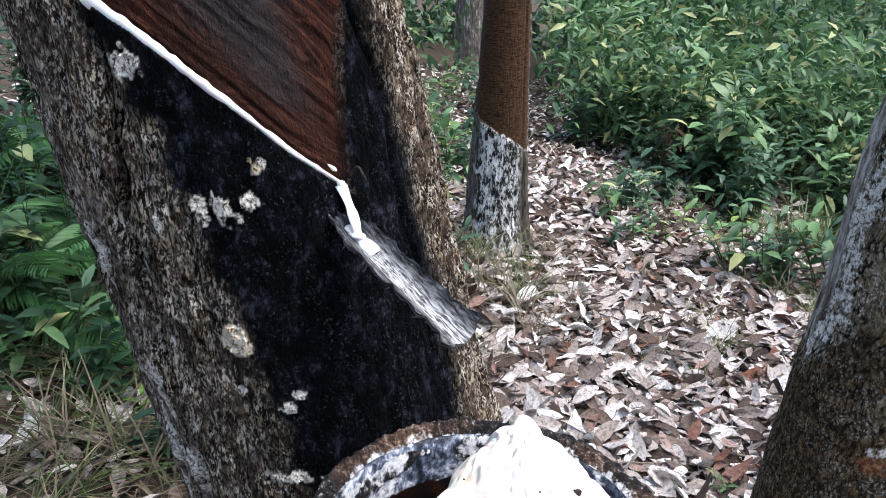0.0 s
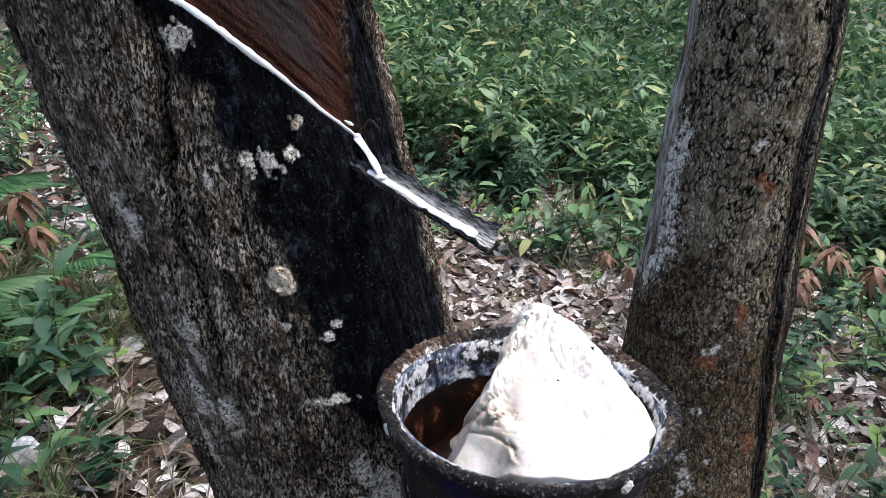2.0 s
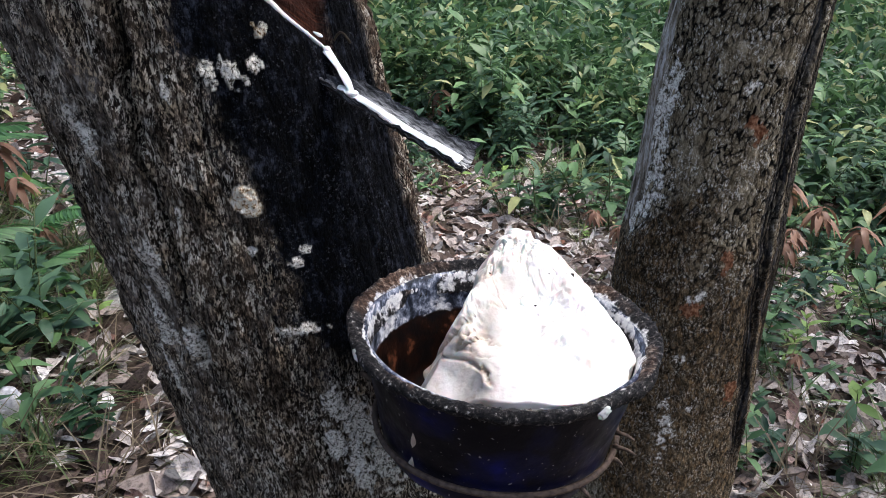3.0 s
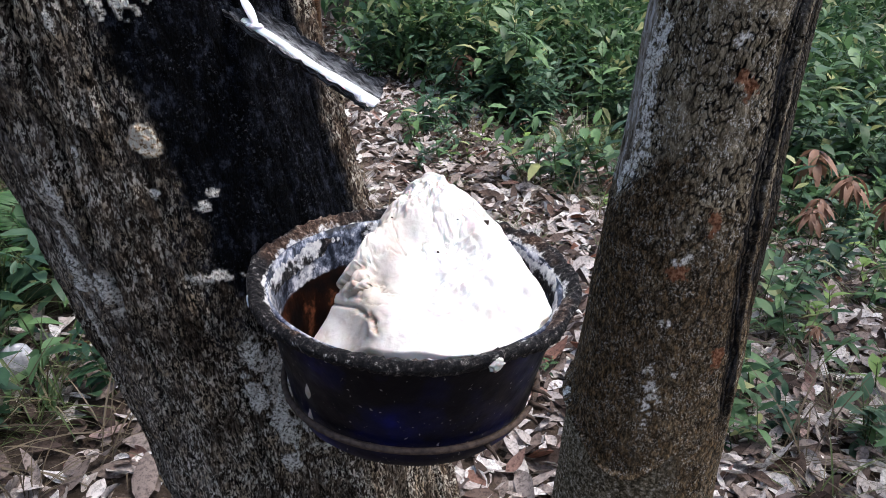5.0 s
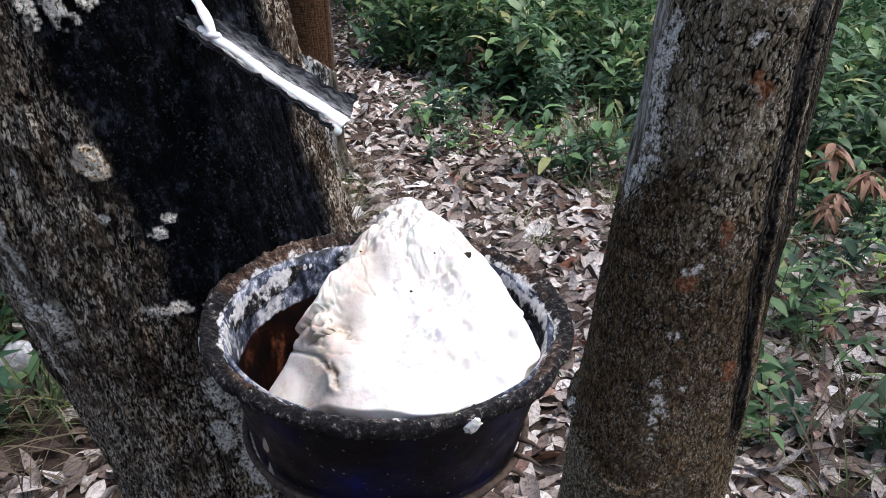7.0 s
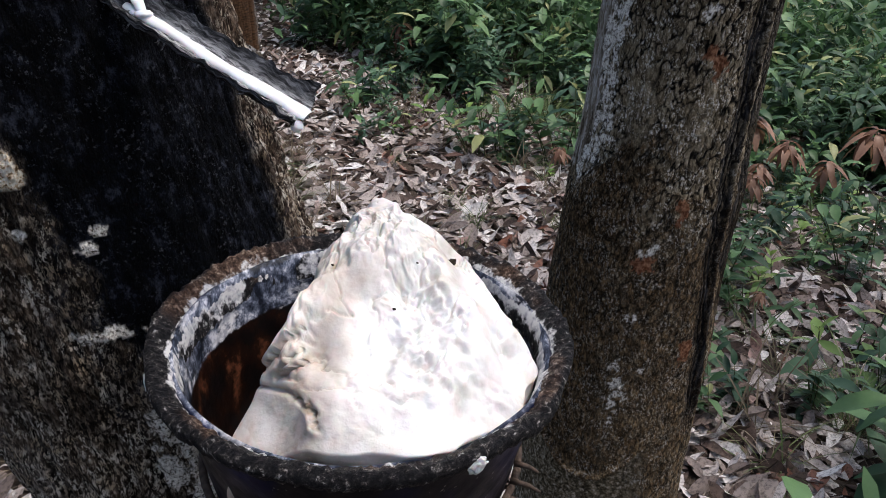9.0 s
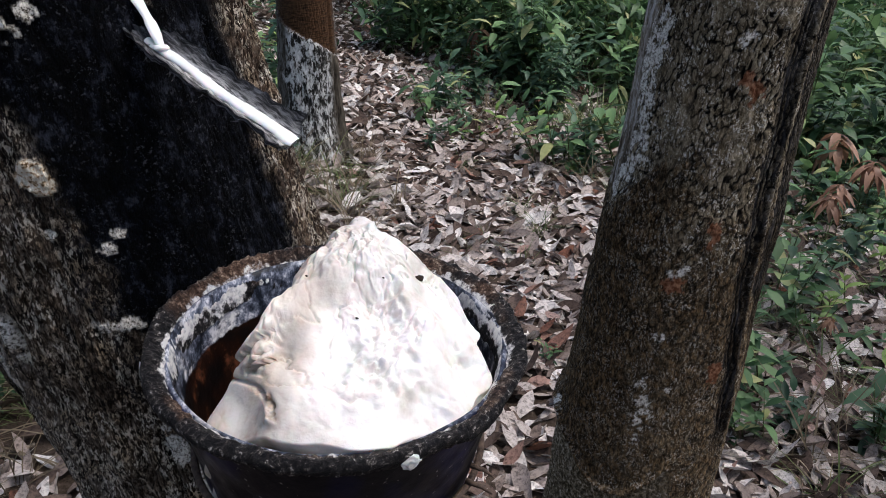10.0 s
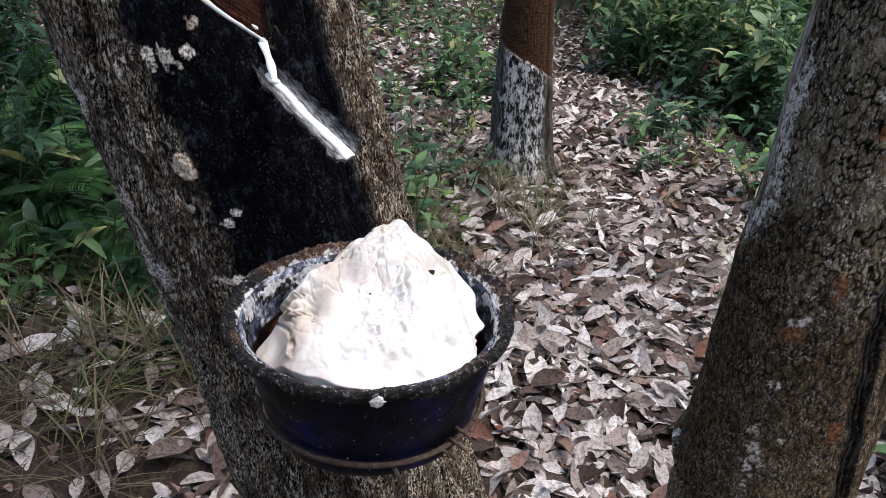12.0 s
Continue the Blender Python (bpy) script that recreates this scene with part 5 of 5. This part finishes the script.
# ---- ferns ----
def frond_mesh(seed, long):
    """A frond: rachis with paired toothed leaflets that shorten to the tip."""
    heap, rng = Heap(), random.Random(seed)
    def at(f):
        return Vector((long * f * (1 - 0.18 * f), 0, long * (0.5 * f - 0.75 * f * f)))
    heap.add(*tube([at(f) for f in np.linspace(0, 1, 7)], [0.0025 * (1.05 - f) for f in np.linspace(0, 1, 7)], 4))
    pairs = 38
    for k in range(pairs):
        f = 0.16 + 0.84 * k / pairs
        size = long * 0.27 * math.sin(math.pi * (0.12 + 0.86 * (1 - f) ** 0.9)) * rng.uniform(0.9, 1.1)
        for side in (-1, 1):
            verts, faces = leaf_points(size * 0.8, long * 0.021, 0.25, 0.1, 3)
            m = Matrix.Translation(at(f)) @ pose(0, 0, 0, 0, 12 + 20 * f, side * (78 - 28 * f) + rng.uniform(-5, 5))
            heap.add(moved(verts, m), faces)
    return heap.mesh("frond", FERN)


FRONDS = [frond_mesh(300 + k, (0.62, 0.5, 0.42)[k]) for k in range(3)]


def fern(x, y, count, scale, seed, lift=0.0):
    rng = random.Random(seed)
    thing = new("fern")
    tagged(thing, "green fern with arching feathery fronds", "fern", "ferns")
    for k in range(count):
        ob = part("frond", FRONDS[rng.randrange(3)], thing)
        ob.matrix_basis = pose(0, 0, 0, rng.uniform(-15, 15), -rng.uniform(15, 60), k * 360 / count + rng.uniform(-20, 20))
    thing.matrix_basis = pose(x, y, float(ground_z(x, y)) + lift)
    thing.scale = (scale,) * 3


for k, (x, y, count, scale) in enumerate(((-1.85, 2.2, 9, 1.25), (-2.3, 2.5, 10, 1.5), (-1.75, 2.75, 8, 1.2), (-2.0, 1.75, 8, 1.2), (-2.7, 2.1, 9, 1.5), (-1.62, 1.8, 6, 0.65), (-2.5, 3.2, 9, 1.5), (-1.5, 2.35, 7, 0.8), (-3.2, 2.8, 9, 1.7), (-2.15, 1.6, 9, 1.3))):
    fern(x, y, count, scale, 400 + k)


# ---- grass ----
def tuft(seed, blades, long, skin, flat=0.5):
    heap, rng = Heap(), random.Random(seed)
    for k in range(blades):
        a, size = rng.uniform(0, 6.28), long * rng.uniform(0.5, 1.1)
        verts, faces = leaf_points(size, rng.uniform(0.003, 0.0065), rng.uniform(0.3, 0.9), 0.3, 5)
        m = pose(rng.uniform(-0.05, 0.05), rng.uniform(-0.05, 0.05), -0.01, 0, -rng.uniform(90 * flat, 85), math.degrees(a))
        heap.add(moved(verts, m), faces)
    thing = new("grass_tuft")
    tagged(thing, "tuft of thin forest grass in dry leaves", "grass")
    part("grass", heap.mesh("grass", skin), thing, kind="stuff")
    return thing


GREEN_TUFTS = [tuft(500, 40, 0.34, GRASS), tuft(501, 26, 0.26, GRASS, 0.3)]
STRAW_TUFTS = [tuft(502, 34, 0.3, STRAW, 0.12), tuft(503, 26, 0.24, STRAW, 0.2)]
places = [(-0.98, 3.72), (-0.85, 3.8), (-1.12, 3.78), (-0.7, 3.85, 0.7), (-0.6, 3.4, 0.8), (0.1, 3.45, 0.7), (0.02, 3.2, 0.7), (0.3, 3.3, 0.8), (0.36, 3.75, 0.7), (0.25, 4.1, 0.7),
          (-0.2, 4.6, 0.8), (1.2, 3.0, 0.9), (-1.25, 3.6), (-1.35, 3.85), (-1.15, 3.5, 0.8), (-0.78, 3.62), (-0.62, 3.7, 0.8), (-1.5, 3.7), (-0.9, 3.45, 0.7), (-1.05, 3.9), (1.55, 2.9), (0.75, 3.9, 0.9), (0.95, 3.4, 0.8)]
places += [(x, y) for x, y in spread(31, 64, (-2.4, -0.5, 0.8, 3.4), lambda x, y: float(smooth(-0.55, -0.95, off_path(x, y))) if clear_of_trunks(x, y) else 0.0)]
places += [(x, y) for x, y in spread(32, 40, (0.8, 3.4, 1.7, 5.2), lambda x, y: float(smooth(0.7, 1.3, off_path(x, y))) if clear_of_trunks(x, y) else 0.0)]
places += [(x, y, 1.5) for x, y in spread(33, 30, (-0.4, 2.6, 5.3, 6.6), lambda x, y: bush_place(x, y))]
scatter(GREEN_TUFTS, places, "grass tufts", 0.7, 1.2, seed=6)
places = spread(34, 75, (-2.4, -0.6, 0.7, 3.0), lambda x, y: 1.0 if clear_of_trunks(x, y) else 0.0) + spread(35, 40, (-1.9, 0.2, 3.0, 4.6), lambda x, y: float(smooth(-0.25, -0.6, off_path(x, y))))
places += spread(37, 34, (-0.3, 1.6, 4.4, 6.8), lambda x, y: float(smooth(0.25, 0.5, off_path(x, y))))
places += spread(36, 24, (1.0, 3.0, 1.8, 4.5), lambda x, y: 0.8)
scatter(STRAW_TUFTS, places, "dry grass tufts", 0.7, 1.2, seed=7)


# ---- fallen leaves and twigs ----
def dry_leaf(rng, steps=3):
    long = rng.choice((0.075, 0.095, 0.11, 0.13)) * rng.uniform(0.8, 1.15)
    return leaf_points(long, long * rng.uniform(0.36, 0.54), rng.uniform(-0.5, 0.4), rng.uniform(-0.5, 0.9), steps, rng.uniform(-1.1, 1.1))


def lying(rng, x, y, lift=0.004):
    return pose(x, y, float(ground_z(x, y)) + lift + rng.uniform(0, 0.02), rng.uniform(-26, 26), rng.uniform(-22, 22) + 4, rng.uniform(0, 360))


def near_leaf(x, y):
    return -0.5 < x < 1.0 and 1.35 < y < 2.5


def leaf_litter():
    rng, spots = random.Random(41), np.random.RandomState(42)
    kinds = [dry_leaf(rng, 4) for _ in range(48)]
    xs, ys = [], []
    for centre, reach, count in (((0.1, 1.7), (1.5, 0.8), 7000), ((0.0, 3.5), (1.9, 1.0), 8500), ((-0.4, 6.0), (2.6, 1.4), 9500), ((-1.5, 9.5), (3.5, 2.4), 8500), ((0, -1), (3.5, 2.0), 5000)):
        xs.append(spots.normal(centre[0], reach[0], count)), ys.append(spots.normal(centre[1], reach[1], count))
    x, y = np.concatenate(xs), np.concatenate(ys)
    keep = np.hypot(x, y) < 13
    keep &= ~((x > -0.5) & (x < 1.0) & (y > 1.35) & (y < 2.5) & (spots.rand(len(x)) < 0.4))
    keep &= ~((x < -0.7) & (y < 3) & (spots.rand(len(x)) < 0.55))
    x, y = x[keep], y[keep]
    z = ground_z(x, y) + 0.004 + spots.uniform(0, 0.022, len(x))
    litter = strewn("leaf_litter", kinds, x, y, z, 28, spots.uniform(0.75, 1.2, len(x)), LITTER, 43)
    ob = new("leaf_litter", litter)
    tagged(ob, "thick litter of dry grey-brown leaves on the ground", "leaf litter", kind="stuff")
    kinds = []
    for k in range(24):
        verts, faces = dry_leaf(rng, 5)
        stalk, more = tube([(-0.022, 0, 0.002), (-0.01, 0, 0), (0.002, 0, 0)], [0.0008] * 3, 4)
        data = solid("fallen_leaf", np.concatenate([verts, np.array([tuple(v) for v in stalk])]), list(faces) + [tuple(i + len(verts) for i in f) for f in more], LITTER)
        kinds.append(data)
    for _ in range(290):
        x, y = rng.uniform(-0.5, 1.0), rng.uniform(1.35, 2.5)
        leaf = new("fallen_leaf", kinds[rng.randrange(24)])
        leaf.matrix_basis = lying(rng, x, y, 0.008)
        tagged(leaf, "dry curled brown leaf lying on the path", "leaf", "fallen leaves")


leaf_litter()

def stone():
    bm = bmesh.new()
    bmesh.ops.create_icosphere(bm, subdivisions=4, radius=1.0)
    for v in bm.verts:
        bulge = 1 + 0.22 * noise.noise(v.co * 1.3 + Vector((4, 1, 2))) + 0.04 * noise.noise(v.co * 6)
        v.co = Vector((v.co.x * 0.062, v.co.y * 0.045, v.co.z * 0.055)) * bulge
    data = bpy.data.meshes.new("stone")
    bm.to_mesh(data), bm.free()
    data.polygons.foreach_set("use_smooth", [True] * len(data.polygons))
    data.materials.append(PALE)
    ob = new("stone", data)
    ob.matrix_basis = pose(-1.15, 1.73, float(ground_z(-1.15, 1.73)) + 0.04, 10, -25, 30)
    tagged(ob, "smooth pale grey stone lying in grass", "stone")


stone()


def twig(x, y, long, turn, thick, seed):
    rng = random.Random(seed)
    line, radii = [], []
    for f in np.linspace(-0.5, 0.5, 9):
        px, py = x + math.cos(radians(turn)) * long * f, y + math.sin(radians(turn)) * long * f
        bend = 0.02 * long * math.sin(f * 7 + seed)
        line.append(Vector((px - bend * math.sin(radians(turn)), py + bend * math.cos(radians(turn)), float(ground_z(px, py)) + thick + 0.015)))
        radii.append(thick * (1.1 - 0.5 * (f + 0.5)) * rng.uniform(0.85, 1.15))
    ob = new("twig", solid("twig", *tube(line, radii, 7), TWIG))
    tagged(ob, "dry grey twig lying among fallen leaves", "twig", "fallen twigs")


for k, (x, y, long, turn, thick) in enumerate(((0.27, 1.88, 0.52, -14, 0.009), (0.2, 2.45, 0.3, 40, 0.004), (-0.95, 1.15, 0.5, 60, 0.006), (-1.15, 1.45, 0.6, 25, 0.004), (-1.25, 1.3, 0.4, 95, 0.007),
                                            (0.1, 1.55, 0.25, -30, 0.004), (1.3, 2.5, 0.5, 15, 0.005), (1.6, 3.2, 0.6, -20, 0.006), (-1.8, 4.3, 0.9, 12, 0.008), (-2.4, 5.6, 1.2, -25, 0.01), (-0.5, 4.0, 0.3, 70, 0.004), (0.6, 2.75, 0.35, 5, 0.005), (1.15, 1.9, 0.4, 50, 0.004))):
    twig(x, y, long, turn, thick, 600 + k)


# ---- distant woods ----
def far_bushes():
    """The undergrowth past the near shrubs, too far to tell one bush from the next."""
    rng, spots = random.Random(61), np.random.RandomState(62)
    kinds = [leaf_points(0.16, 0.055, rng.uniform(0.2, 0.7), rng.uniform(0.1, 0.4), 2, rng.uniform(-0.4, 0.4)) for _ in range(12)]
    n = 62000
    x, y = spots.uniform(-9.0, 15.0, n), 8.0 + 10.0 * spots.rand(n) ** 1.2
    side = x - np.interp(y, [q[1] for q in PATH_LINE], [q[0] for q in PATH_LINE])
    thick = np.where(side > 0.4, 1.0, np.where(side < -2.0, 0.35, 0.05))
    keep = spots.rand(n) < thick
    x, y = x[keep], y[keep]
    tall = 1.3 + 0.5 * vnoise(x * 0.9, y * 0.9, 0, 63) + 0.24 * (y - 8)
    z = ground_z(x, y) + np.maximum(0.25, tall) * spots.rand(len(x)) ** 0.8
    ob = new("far_undergrowth", strewn("far_undergrowth", kinds, x, y, z, 55, spots.uniform(0.7, 1.3, len(x)) * (1 + 0.08 * (y - 8)), GREEN, 64))
    tagged(ob, "dense green undergrowth deeper in the plantation", "undergrowth", kind="stuff")


far_bushes()


def ring_woods():
    rng, spots = random.Random(51), np.random.RandomState(52)
    kinds = [leaf_points(0.34, 0.15, rng.uniform(0.2, 0.6), 0.2, 2) for _ in range(8)]
    n = 18000
    a = spots.uniform(-180, 180, n)
    # nearer part beside and behind the camera: unseen, added to block low sky light
    d = np.where(np.abs(a) > 65, 7.0, 18.0) + np.abs(spots.normal(0, 2.0, n))
    x, y = np.sin(np.radians(a)) * d, np.cos(np.radians(a)) * d
    tall = 5.0 + 1.6 * np.sin(a * 0.11) + 1.1 * np.sin(a * 0.37)
    z = ground_z(x, y) + tall * spots.rand(n) ** 1.3
    ob = new("backdrop", strewn("backdrop", kinds, x, y, z, 55, spots.uniform(0.8, 1.8, n), BLUISH, 53))
    tagged(ob, "dense green thicket behind the trees, continued unseen to block low light", "thicket", kind="stuff")


ring_woods()


# ---- what moves ----
def motions():
    front_at = ((0.0, 0.23), (0.5, 0.28), (1.0, 0.36), (1.5, 0.72), (2.0, 0.86), (3.0, 0.93), (3.7, 0.96), (4.6, 1.0), (12.0, 1.0))
    times = sorted({t for t, _ in front_at} | {1.25, 1.75, 2.5})
    for k, ob in enumerate(STREAM):
        rest = (k + 0.5) / PIECES
        rows = []
        for t in times:
            front = float(np.interp(t, [q[0] for q in front_at], [q[1] for q in front_at])) - 0.5 / PIECES
            p = SPOUT_FROM + SPOUT_WAY * (SPOUT_LONG * min(rest, front)) + SPOUT_UP * (0.00004 * k) + SPOUT_SIDE * (0.0007 * math.sin(k * 0.8))
            rows.append((t, Matrix.Translation(p) @ SPOUT_FRAME))
        walk(ob, rows)
    lip = SPOUT_TO - SPOUT_WAY * 0.0015 - SPOUT_SIDE * 0.002 - SPOUT_UP * 0.001
    root = SPOUT_FROM - SPOUT_WAY * 0.012 - SPOUT_UP * 0.006
    for ob, start in zip(DROPS, DROP_TIMES):
        rows = [(0.0, Matrix.Translation(root)), (start - 0.6, Matrix.Translation(root)), (start - 0.35, Matrix.Translation(lip + SPOUT_UP * 0.001))]
        rows.append((start - 0.02, Matrix.Translation(lip - Vector((0, 0, 0.003)))))
        t = start + 0.02
        while t < start + 0.19 and t < 12.0:
            rows.append((t, Matrix.Translation(lip - Vector((0, 0, min(0.125, 0.003 + 4.9 * (t - start) ** 2))))))
            t += 0.034
        if start + 0.2 < 12.0:
            rows.append((start + 0.2, Matrix.Translation(lip - Vector((0, 0, 0.14)))))
            rows.append((12.0, Matrix.Translation(lip - Vector((0, 0, 0.14)))))
        walk(ob, rows)


motions()
